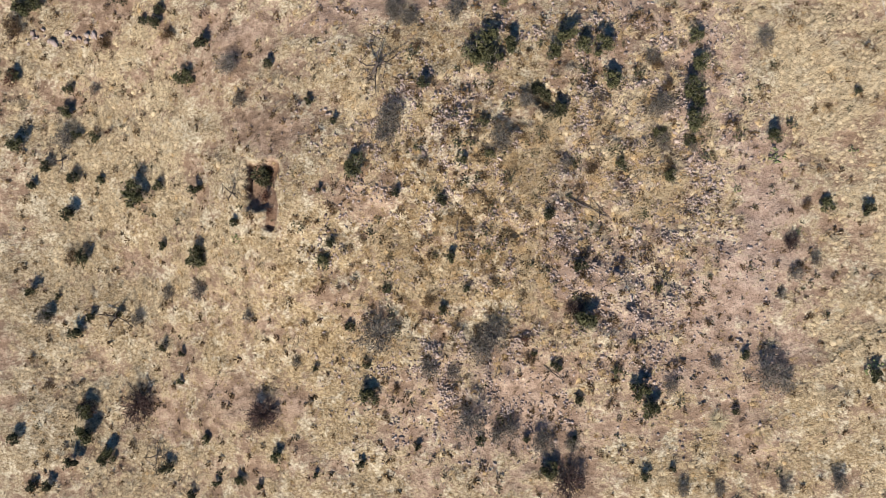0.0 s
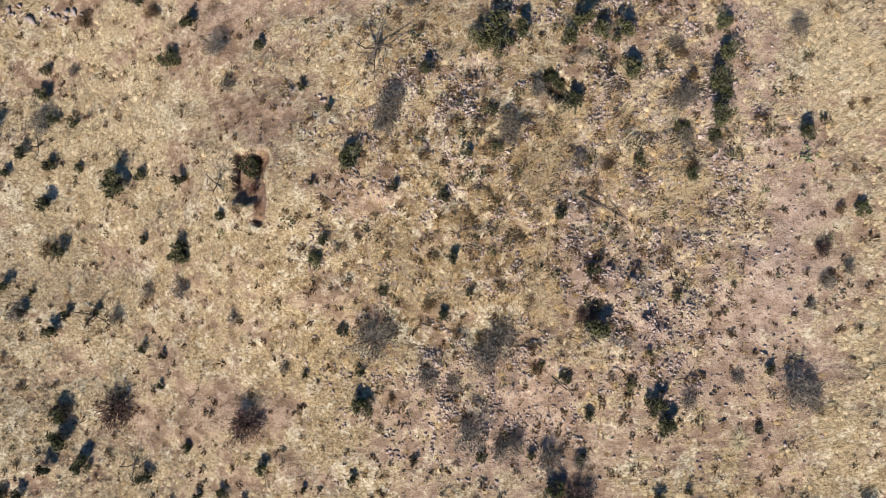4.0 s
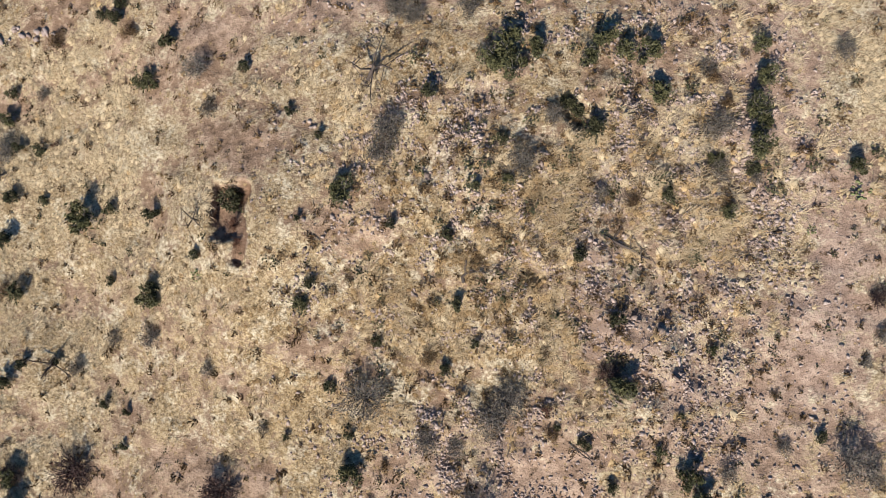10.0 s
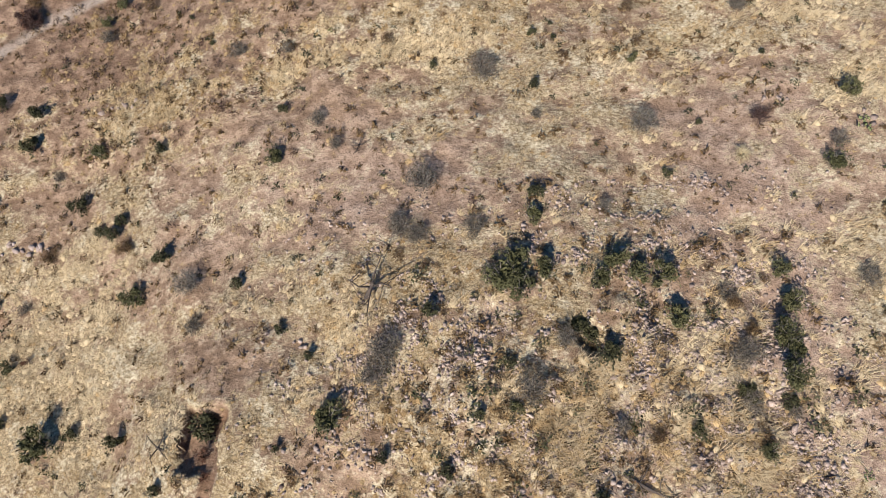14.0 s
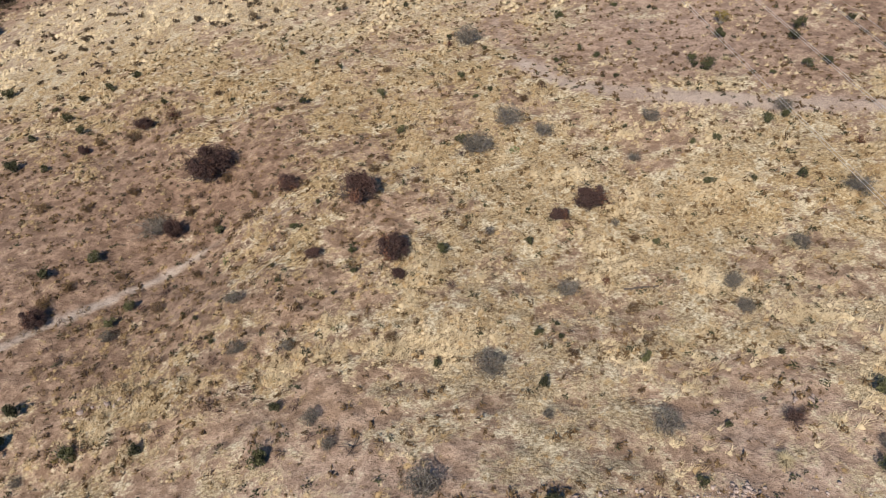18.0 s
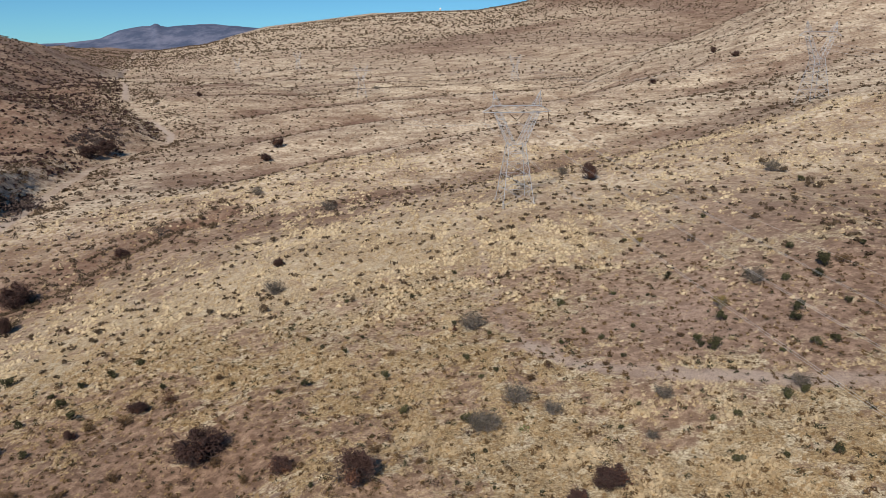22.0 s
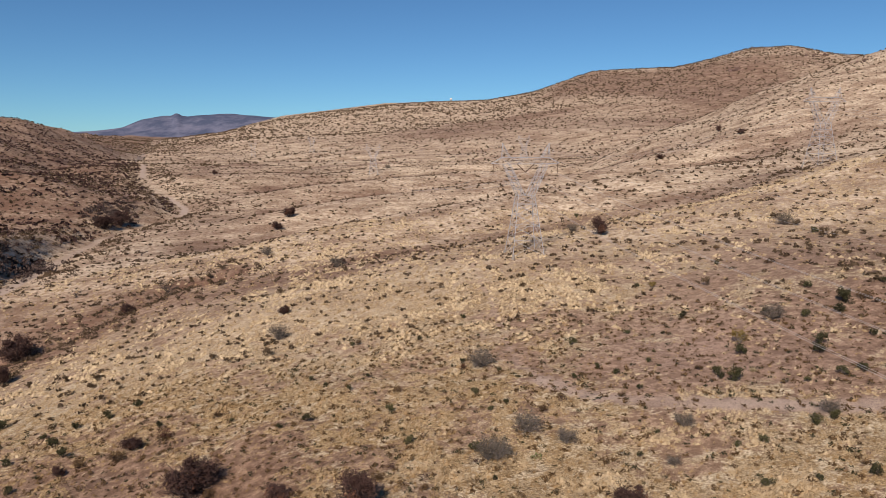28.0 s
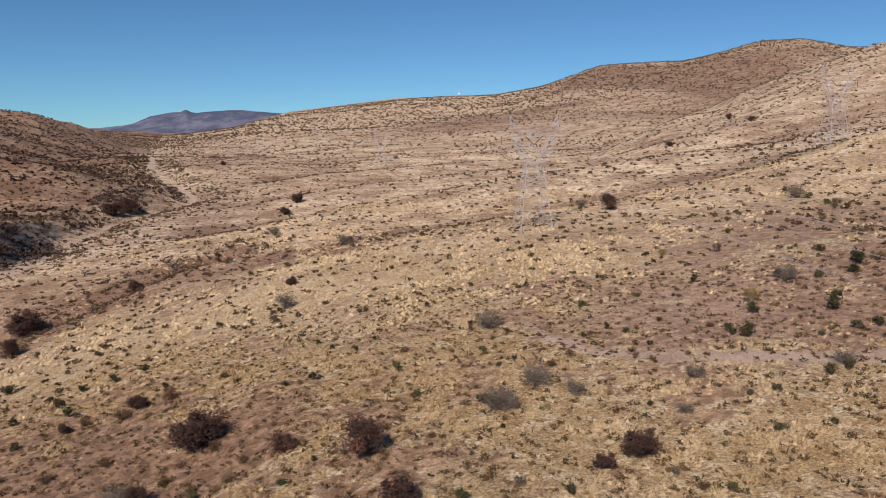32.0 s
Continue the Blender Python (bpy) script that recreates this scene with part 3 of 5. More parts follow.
def make_dead(rng):
    root = new("dead_tree")
    lean = rng.normal(size=2) * 0.10
    trunk = [(0, 0, -0.02), (lean[0] * 0.5, lean[1] * 0.5, 0.10), (lean[0], lean[1], 0.20)]
    part("trunk", mesh_of("trunk", *tube(trunk, 0.042, 0.028, 6), MAT_BARK), root)
    pieces, _ = branching(rng, 0.55, 0.26, 4, 4, 0.019, twigs=2)
    v, f = joined(pieces)
    part("branchwork", mesh_of("branchwork", v + np.array([lean[0] * 0.8, lean[1] * 0.8, 0.12]), f, MAT_BARK), root)
    return root


def make_cactus(rng):
    root = new("cactus")
    for i in range(22):
        az, r = rng.uniform(0, 6.28), 0.42 * math.sqrt(rng.uniform(0, 1))
        a, t = rng.uniform(0, 6.28), rng.uniform(0.2, 1.1)
        u = np.array([math.cos(a), math.sin(a), 0])
        w = np.array([-math.sin(a) * math.cos(t), math.cos(a) * math.cos(t), math.sin(t)])
        q = np.cross(u, w)
        c = np.array([math.cos(az) * r, math.sin(az) * r, 0.10 + 0.32 * rng.uniform(0, 1) * (1 - r)])
        s = rng.uniform(0.06, 0.10)
        ring = [c + s * (u * math.cos(k) * 0.8 + w * math.sin(k)) for k in np.arange(8) * math.pi / 4]
        v = np.array(ring + [c + q * s * 0.28, c - q * s * 0.28])
        f = np.array([[k, (k + 1) % 8, 8] for k in range(8)] + [[(k + 1) % 8, k, 9] for k in range(8)])
        part("pad", mesh_of("pad", v, f, MAT_CACTUS), root)
    part("base", mesh_of("base", *tube([(0, 0, -0.05), (0, 0, 0.12)], 0.10, 0.05, 6), MAT_BARK), root)
    return root


def blade_fan(rng, n, reach, tall, width):
    """Thin blades that spring from one foot and bend outwards."""
    az = rng.uniform(0, 2 * math.pi, n)
    out = reach * rng.uniform(0.5, 1.0, n)
    up = tall * rng.uniform(0.3, 1.0, n)
    foot = rng.normal(size=(n, 2)) * 0.08 * reach
    d = np.stack([np.cos(az), np.sin(az)], 1)
    side = np.stack([-d[:, 1], d[:, 0]], 1) * width
    z0 = np.zeros((n, 1))
    mid = foot + d * out[:, None] * 0.5
    tip = foot + d * out[:, None]
    v = np.stack([np.hstack([foot + side, z0]), np.hstack([foot - side, z0]), np.hstack([mid - side * 0.7, up[:, None]]), np.hstack([mid + side * 0.7, up[:, None]]),
                  np.hstack([tip, up[:, None] * 0.55]), np.hstack([tip + side * 0.1, up[:, None] * 0.55])], 1)
    f = np.arange(n)[:, None] * 6
    return v.reshape(-1, 3), np.concatenate([f + [[0, 1, 2, 3]], f + [[3, 2, 4, 5]]])


def make_pale(rng):
    root = new("bunch_grass")
    part("tuft", mesh_of("tuft", *blade_fan(rng, 130, 0.52, 0.30, 0.012), MAT_PALE), root)
    part("thatch", mesh_of("thatch", *blade_fan(rng, 60, 0.30, 0.12, 0.02), MAT_FORB), root)
    return root


def set_out(forms, spots, label, category, group, shrink=1.0, seed=1, far=1.0, joined_past=1e9, joined_label=""):
    """A copy of one of the forms at each spot; those past a line of the plan become one sheet."""
    rng = np.random.RandomState(seed)
    distant = []
    for i, (x, y, d) in enumerate(spots):
        z = float(height(x, y)) - 0.06
        m = Matrix.Translation((x, y, z)) @ Matrix.Rotation(rng.uniform(0, 6.28), 4, "Z")
        s = d * shrink * (far if y > 62 else 1.0)
        m = m @ Matrix.Diagonal((s * rng.uniform(0.9, 1.1), s * rng.uniform(0.9, 1.1), s * rng.uniform(0.85, 1.15), 1))
        form = forms[rng.randint(len(forms))]
        if y > joined_past:
            crown = next(o for o in form.children if o.name.startswith("crown")).data
            v = np.empty(len(crown.vertices) * 3)
            crown.vertices.foreach_get("co", v)
            m = np.array(m)
            distant.append((v.reshape(-1, 3) @ m[:3, :3].T + m[:3, 3], np.arange(len(v) // 3).reshape(-1, 4)))
            continue
        tagged(copy_thing(form, m), label, category, group)
    if distant:
        mesh = mesh_of("distant_shrubs", *joined(distant), MAT_FAR)
        tagged(new("distant_shrubs", mesh), joined_label, "scrub", kind="stuff")
    for form in forms:
        for o in (*form.children_recursive, form):
            bpy.data.objects.remove(o)


def forms_of(make, count, seed):
    return [make(np.random.RandomState(seed + i)) for i in range(count)]


# ---- where the plants stand: x, y and spread in metres ----
GREEN_A = [(11.2, -32.2, 2.2), (-34, -31.8, 1.9), (-39.2, -25.3, 1.7), (26.3, -24.4, 2.8), (-60.1, -24, 3.4), (25.1, -21.7, 3), (-59.6, -20.2, 2.9), (-12.9, -19.8, 3.2), (22.4, -19, 1.6), (29, -7.9, 1.5), (-17.3, 0.2, 2.3), (52.2, 1.2, 2.3), (31.8, 7.1, 2.1), (45.8, 11.2, 2.4), (7.3, 12.3, 1.8), (-11, 12.5, 3.4), (31.3, 13.1, 2.5), (-47.7, 13.5, 4.3), (35.1, 14.2, 3.1), (35.8, 17, 2.8), (35.5, 18.8, 3.3), (24.8, 20.8, 2.9), (37, 21.7, 3), (-67.1, 23.6, 3.3), (8.8, 24.8, 3.5), (36.7, 25.6, 2.4), (21.3, 25.6, 2.7), (11.8, 26.4, 2.7)]
GREEN_B = [(19.1, 27.3, 3.2), (8.6, 27.5, 3.7), (-58.9, 28.3, 2.3), (-36.9, 30.2, 3.2), (11.1, 33.5, 2.5), (46, 38.2, 2.6), (-63.4, 45.2, 3.8), (-61.6, 45.7, 2.9), (-19.1, 45.9, 2.6), (49.5, 47.2, 2.6), (-45.1, 52.2, 2.6), (25.8, 55.1, 1.6), (-28.1, 74.7, 3), (-47.5, 75.6, 3.9), (32.8, 76.3, 2.6), (2.7, 77.4, 3.8), (2.5, 78.2, 3.4), (-45.4, 78.8, 4), (-10.7, 80.3, 2.8), (49.8, 87.1, 2.4), (-20.4, 87.4, 2.8), (43.7, 88.2, 3.6), (-54.3, 89.5, 4.3), (-54.2, 89.6, 4.7), (-33.9, 92.8, 3.5), (43.9, 97.8, 2.5), (47.5, 97.8, 3.1), (56.6, 100.5, 4.1)]
GREEN_C = [(59.7, 101.3, 3.7), (6.6, 104.5, 4.4), (-3.7, 109.8, 3.4), (68.1, 114, 4.1), (9.9, 117.4, 2.3), (50.3, 121.7, 3.4), (-7.7, 123.4, 3.5), (7.7, 125.6, 3.3), (26.1, 126.9, 2.5), (34.1, 127.9, 3), (31.4, 131, 3), (74.9, 139.1, 4), (29.1, 144.8, 3.8), (-68.3, 145.3, 2.8), (41.2, 146.8, 3.1), (-63.8, 149.5, 2.8), (-19, 163.2, 2.5), (7.4, 171.5, 2.9), (-40.6, 192.8, 4.3), (66.6, 328.5, 4.3)]
GREEN = GREEN_A + GREEN_B + GREEN_C
SMALL_A = [(-42.4, -33.9, 1.8), (24.9, -33.5, 2.1), (28.8, -32.9, 1.2), (-30.8, -32.6, 1.3), (-38.1, -32.4, 1.7), (-21.6, -31, 1.2), (-46.1, -29.7, 2.6), (-14.7, -29.7, 1.9), (-56.9, -28, 2.5), (-6.2, -27.6, 1.4), (9.2, -27.5, 1.5), (2.8, -27.3, 2.2), (38, -25.7, 1.5), (-71.4, -23.6, 2.4), (17.1, -22.7, 1.8), (39.8, -18.1, 1.6), (13.9, -17.2, 1.3), (-42.9, -16.5, 1.4), (11.3, -15.4, 1), (-20.2, -15.3, 1.2), (-12.5, -15.3, 1.5), (25, -15, 1), (-45.6, -11.1, 1.8), (-14.3, -9.6, 2), (-0.7, -8.2, 2), (-60.3, -7.7, 2.9), (2.7, -5.5, 1.4), (-53.1, -5.1, 2)]
SMALL_B = [(-8.4, -4.5, 2), (-64.8, -4.4, 1.7), (18.4, -3.7, 2.2), (-63.3, -1.5, 1.3), (0.9, -0.9, 2.2), (57.1, 0.3, 2.3), (-15.8, 2.7, 1.8), (-37.3, 3.3, 3.1), (14.7, 3.6, 2.2), (-58.6, 4.3, 3.1), (-44, 5, 1.7), (0.3, 6.9, 2), (-30.1, 7, 1.6), (24.9, 9.6, 2.2), (-16.5, 10.1, 1.2), (-60.2, 11.7, 3.1), (3.9, 11.9, 1.4), (-36.7, 12.8, 2.6), (-54.2, 16.6, 1.8), (-65.5, 16.8, 1.9), (17.4, 17.1, 3.1), (14.9, 20.8, 2.9), (-0.5, 22.9, 2.1), (-54.4, 23.7, 2.1), (-23, 29.7, 1.8), (-58, 31.8, 1.9), (-33.3, 34.8, 2.8), (-66.8, 35, 2.7)]
SMALL_C = [(11.9, 36.3, 2.1), (27.1, 38.3, 1.5), (-41.2, 39.4, 2.4), (-43.3, 40.1, 1.6), (-40.2, 41.3, 2.2), (-47.2, 44.7, 3.1), (32.3, 45.2, 1.1), (-35.4, 50.7, 1.8), (13.4, 52.2, 1.6), (-18.3, 53.2, 1.7), (41.3, 54.1, 1.1), (-55.9, 54.9, 3.3), (1.3, 57.5, 1.3), (-55.6, 60.2, 3), (-61.6, 62.4, 4.1), (-29.4, 66.7, 1.6), (-30.3, 67.7, 1.2), (18.7, 68.3, 1.2), (-33.3, 72.6, 1.4), (-10.2, 75.8, 2.2), (15.2, 78.7, 2.3), (15.1, 78.8, 2.1), (56.4, 85.7, 2.8), (-61, 86.1, 3.7), (-61.7, 87, 2.4), (34.2, 103.9, 1.6), (71.4, 113.6, 3), (-73.1, 116.7, 3.2)]
SMALL_D = [(51.9, 117.9, 4.5), (-80.4, 118.9, 5.4), (-27.5, 122.7, 2.3), (69.2, 123.2, 3.9), (-22.9, 124.7, 3.2), (71.2, 126.6, 4.7), (57.1, 128.2, 4.5), (-69.7, 128.4, 3.4), (-38.4, 130.9, 1.7), (-75, 134.4, 3.8), (80.8, 137.9, 3.8), (83.9, 141.7, 5.5), (47.7, 143.7, 1.8), (-25.6, 144.9, 2), (53.8, 150.1, 2.3), (54.9, 151.6, 2.7), (-96.1, 152.8, 4.1), (-75.8, 165.7, 2.5), (-54.7, 171.3, 3.4), (2.1, 196.4, 3.3), (116.8, 209.5, 4.6), (-53.8, 220, 2.6), (115.9, 224.1, 4.4), (114.3, 235.8, 4.6), (-85.7, 267.6, 4.5), (210.8, 732.6, 6.1), (-284, 768.9, 9.2)]
SMALL = SMALL_A + SMALL_B + SMALL_C + SMALL_D
BRUSH_A = [(43.4, -36.5, 2), (50.7, -36.3, 2.4), (34.7, -36.2, 1.8), (29.7, -35.8, 1.9), (15.4, -28.8, 2.2), (5.2, -26.7, 2.8), (1.3, -24.4, 4.6), (44.4, -22.4, 2.6), (29.5, -21.6, 2.2), (42.4, -20.8, 4.3), (35.9, -19.1, 1.9), (-0.3, -17.3, 2.1), (-3.5, -16.3, 2.9), (3.9, -14.4, 3.7), (-23.1, -14.3, 1.6), (5.9, -12.2, 4.8), (-10.3, -10.9, 5.4), (45.3, -10.3, 1.4), (47.3, -7.6, 2.2), (-30, -7, 1.9), (-49.8, -6.3, 2), (50.2, -5.9, 1.6), (-43.8, -2.6, 1.9), (-38, -2.6, 3.2), (17.6, 10.2, 1.7), (35.1, 10.9, 1.8), (9, 14, 3.4), (-6.6, 16.7, 3.2)]
BRUSH_B = [(31.4, 17, 2.8), (12.9, 18.9, 2.3), (-5.5, 19.3, 4), (30.5, 23.3, 2.2), (-59.2, 23.8, 3.4), (45.8, 24.1, 2.6), (-27.9, 25, 2.1), (6.5, 26.7, 2.4), (-29.2, 30.3, 3.1), (-53.6, 31.3, 1.7), (-2, 32.1, 2), (4.7, 32.5, 2.7), (-1.3, 32.5, 2.2), (-3.5, 33.4, 2.7), (-3.8, 34.3, 2.5), (19.3, 34.4, 1.6), (-0.8, 39.5, 3.9), (46.9, 40.9, 2.4), (25.6, 45.3, 3.5), (-11.2, 46.4, 1.8), (13.3, 47.9, 1.4), (-51.4, 50, 1.8), (-13.6, 50.6, 2.2), (7.4, 55.6, 3.7), (39.9, 62, 2.3), (40.4, 62.3, 2.1), (-25.1, 63.7, 2.5), (39.7, 66.2, 2.3)]
BRUSH_C = [(40.4, 66.8, 2), (-27.5, 73.7, 2.6), (62.3, 81.2, 3.9), (28.2, 81.6, 1.5), (9.7, 81.6, 1.8), (33.9, 95.4, 2.1), (-45.7, 96, 4.7), (9.7, 101.6, 4.3), (20.5, 104.6, 3.1), (38.7, 105.1, 3.2), (15.1, 108.3, 5), (9.7, 139.5, 5.6), (69.4, 141.2, 5), (-55.2, 840.3, 6.8)]
BRUSH = BRUSH_A + BRUSH_B + BRUSH_C
RED_A = [(10.3, -13.3, 2.1), (-51.9, 24.2, 1.8), (24.4, 70, 2), (67.6, 92.2, 2.2), (-50.1, 128.3, 3.4), (6.1, 138.9, 2.4)]
RED = RED_A
DEAD_A = [(-48.5, -28.5, 5.2), (-54, -5.7, 6.3), (-29.2, 11, 4.1), (-59.7, 21.1, 4.8), (-7.4, 25.6, 7.5), (-8.4, 46.5, 3.5), (-13.6, 92.9, 4.7), (-56.6, 122.6, 3.6), (0.4, 187.1, 4.1), (-117.7, 256.2, 5), (-103.1, 270.2, 6.6), (-139.2, 271.9, 6.9), (-150.5, 360.9, 7.6)]
DEAD = DEAD_A
DARK_A = [(14.5, -33.7, 5.3), (-29.2, -21.8, 5.6), (-50.6, -19.9, 6), (17.5, -10, 3.2), (47.2, -3.3, 2.7), (38.9, 45, 2.5), (-3.7, 73.6, 2.3), (-59.3, 76.8, 4.3), (-4.5, 78.1, 5), (-16.6, 80.1, 2.8), (20.1, 83.4, 3), (25.1, 85.8, 5.3), (-9.9, 91.2, 6.2), (-42.1, 94.8, 4), (-22.7, 98.8, 4), (-38, 107.9, 9), (-66.8, 121.2, 2.7), (-55.5, 125.8, 4.2), (-41.3, 192.4, 3.8), (57.1, 240.6, 7.1), (-35.2, 271.3, 3.1), (-96.5, 433.2, 7.1), (-94.3, 457.7, 9), (-234.5, 500.2, 15.1), (-229.8, 517.2, 15.5), (191.5, 599.1, 6.6), (277.2, 640.4, 7.3), (282.1, 703, 7.3)]
DARK_B = [(-248.1, 802.8, 8.1)]
DARK = DARK_A + DARK_B
PALE_A = [(35.6, -27, 4), (-18, 40, 1.3), (36, 40.1, 2.8), (31.1, 58.1, 2), (45.2, 68.4, 1.3), (17.6, 68.5, 1.6), (50.4, 72.7, 3.7), (12.8, 76.9, 1.3), (14.4, 87, 1.4), (56, 120.1, 2.1)]
PALE = PALE_A
CACTUS_A = [(56.4, -21.3, 3.4), (48.6, -1.8, 1.4), (40.8, 4.6, 1.5), (56.4, 8.2, 1.8), (46, 8.7, 2.9), (50.3, 42.7, 2.6), (-12.3, 64.7, 1.2), (-31.6, 85.6, 1.6), (15.3, 101.1, 2.3)]
CACTUS = CACTUS_A
GOLD_A = [(-46.8, 52.1, 1.4), (58.7, 132.2, 4.7)]
GOLD = GOLD_A
SMALL_E = [(-66.7, -31.5, 2.2), (-69.6, -31.4, 2.2), (15.6, -28.3, 1.7), (-62.3, -28, 2.7), (56, -21.9, 2.3), (14.4, -17.6, 1.6), (-42.3, -12.2, 1.4), (-57.6, -5.4, 2), (-67.3, -0.1, 2.3), (-5.7, 8.6, 1.5), (34.6, 11.9, 2.1), (-43.8, 14.4, 2.1), (57.4, 16.1, 1.4), (7.2, 16.9, 1.7), (-58.5, 17.4, 2.7), (-62.8, 19.7, 2.3), (-13.6, 19.8, 1.3), (-17.1, 23, 1.7), (-57.3, 24.2, 2.1), (16.7, 59.6, 1.2), (14.1, 61.1, 1.7), (16.6, 62.4, 1.3), (-12.8, 71.7, 1.2), (-21.2, 75.6, 1.6), (-22.7, 79.4, 1.5), (-17.1, 92.7, 1.5), (8.9, 96.4, 1.5), (30.2, 98.9, 1.7), (57.1, 101.6, 2.3), (71.5, 114.7, 2.3)]
SMALL_EB = [(35.7, 118.4, 1.9), (12.7, 119, 1.9), (50.1, 119.6, 2.5), (80.6, 126.3, 2.3), (-80.6, 128.8, 3), (-53.6, 134.2, 2.3), (-16.5, 135.7, 2.2), (-21.8, 139.9, 1.7), (-80.2, 140.8, 2.6), (6.2, 141.5, 2.4), (-13.4, 142, 2), (-74.5, 142.8, 3.4), (69.4, 144.4, 2.9), (-69.1, 145.8, 3.4), (95.7, 147.9, 2.6), (-64.4, 149.4, 3.4), (-96.7, 152.6, 4.4), (82.3, 152.6, 3.4), (-3.1, 159.7, 2.2), (96.7, 161.8, 2.5), (-17.7, 163.3, 2.5), (-39.8, 166, 4.1), (-34.4, 168.1, 2.9), (66, 168.7, 3.6), (2.4, 169.5, 2.6), (-84.2, 169.8, 3.9), (-85.8, 175.6, 3.7), (-108, 183.9, 3.6), (-30.5, 188.8, 2.2), (103.2, 191.7, 2.8)]
SMALL_EC = [(-13.8, 194.5, 2.3), (117.5, 204.6, 4.2), (16.2, 205.8, 3.1), (114.5, 206.6, 3.1), (87.8, 209.4, 3.3), (-25, 212.5, 2.5), (-47.8, 218.6, 4.5), (-59.8, 219.9, 3.8), (-90.5, 231.3, 2.5), (-79.8, 263.6, 4.5), (-21.2, 268, 3.5), (-89.2, 278.3, 4.8), (-61.6, 285.8, 3.4), (-80.2, 308.8, 3.6)]
GREEN_E = [(12.1, -32, 2.5), (-27.5, -28.1, 2.1), (-56.3, -27.5, 2.5), (18.3, -11.4, 3.8), (-37.4, 2.1, 3.1), (23.8, 25.4, 3), (17.3, 25.4, 2.7), (7.3, 26.1, 3.6), (30.4, 64.7, 1.3), (62, 113.3, 2.5), (82.6, 117, 1.9), (40.6, 129.7, 2.3), (13, 135.8, 2.4), (51.9, 177.6, 2.8), (75.4, 185.7, 3), (116.1, 213.4, 5.5)]
BRUSH_E = [(11.3, -28.2, 3.6), (7.2, -25.9, 2.8), (-65.6, -4.8, 2.7), (31.2, 12.1, 2.7), (30.2, 16.2, 3.2), (-18.1, 62.6, 1.9), (18.8, 68.1, 3), (50.9, 72.2, 2.9), (-47, 72.6, 2.5), (8.3, 102.1, 4.2), (60.1, 103.3, 3.1), (-39.3, 175.6, 5.2), (113.1, 226, 5.3), (50.4, 254.5, 4.2), (-36.2, 261.5, 5.6), (-70.7, 297.5, 5.5)]
FORBS = [(-52.4, -26.4, 1.6), (-10.5, -23.2, 1.3), (-8.5, -18.9, 1.5), (10.7, -16.1, 1.9), (-66, -15.7, 1.6), (35.4, -13.3, 1.2), (-2.5, -6.8, 2.4), (49.6, 1.4, 1.7), (-11.2, 2.6, 1.3), (11.4, 3.6, 2), (3.8, 3.9, 1.8), (-60.4, 4.8, 2.7), (20.9, 9.1, 1.7), (37.7, 9.8, 1), (53.7, 14.6, 1.2), (32.3, 19.4, 1.9), (31.2, 22.4, 2.1), (-0.9, 28.4, 1.6), (-3.8, 30.2, 1.6), (-39, 37.2, 2.7), (-50.7, 38.2, 2.7), (-65.6, 42.2, 4.4), (17.7, 56.8, 1.8), (26.8, 57.9, 1.7), (-4.5, 62.1, 1.8), (26.8, 64.1, 1.9), (-40.7, 77.4, 2.4), (30.1, 77.9, 1.6), (-59.3, 80.5, 2.4), (-56.7, 83.8, 2.6)]
FORBSB = [(-36.2, 84.3, 1.9), (-49.3, 86.4, 2), (-29.3, 93.7, 2.1), (-35, 95.2, 2.2), (-1.1, 95.2, 1.6), (-28.5, 98.9, 2), (-8.1, 99.3, 2.1), (-40.4, 99.4, 2.1), (-59.6, 101.9, 2.4), (-68.3, 103.5, 2.8), (-52, 105.3, 2.6), (-35, 105.8, 2.1), (54.8, 111.3, 1.3), (40.4, 113, 1.3), (18.4, 114.7, 2.1), (32.2, 116.8, 1.5), (22.3, 119.6, 1.7), (-57.1, 123, 3.2), (-64.3, 123.6, 2.8), (47.8, 123.9, 1.8), (-50.5, 127.8, 2.9), (-6.9, 132.2, 1.9), (-41.9, 133.6, 2.2), (88.1, 142, 3.6), (84.6, 176.4, 2.2), (3.5, 187, 1.9), (24.2, 188.7, 2.2), (82, 202.5, 2.1)]
RED_E = [(-67.2, 34.6, 3.7)]
DARK_E = [(-59.7, -19.9, 3.3), (-123.5, 197.2, 6.7), (-133.6, 221.6, 11.3), (-109.7, 250.5, 5.9)]
CACTUS_E = [(-30, 4.6, 1.9), (-16, 72.2, 1.1)]
DEAD_E = [(-102.4, 266.5, 9.9)]
GOLD_E = [(54.8, 175.2, 3)]
GREEN = GREEN + GREEN_E
SMALL = SMALL + SMALL_E + SMALL_EB + SMALL_EC
BRUSH = BRUSH + BRUSH_E
DARK, RED, CACTUS, DEAD, GOLD = DARK + DARK_E, RED + RED_E + [(-24.9, 10.2, 2.4), (-24.4, 8.0, 1.6)], CACTUS + CACTUS_E, DEAD + DEAD_E, GOLD + GOLD_E
set_out(forms_of(lambda r: make_green(r, MAT_GREEN, MAT_GREY, 950, 0.80, 0.050), 5, 100), GREEN, "bushy grey-green desert shrub standing in straw grass", "shrub", "green shrubs", 1.15, 11, 0.50)
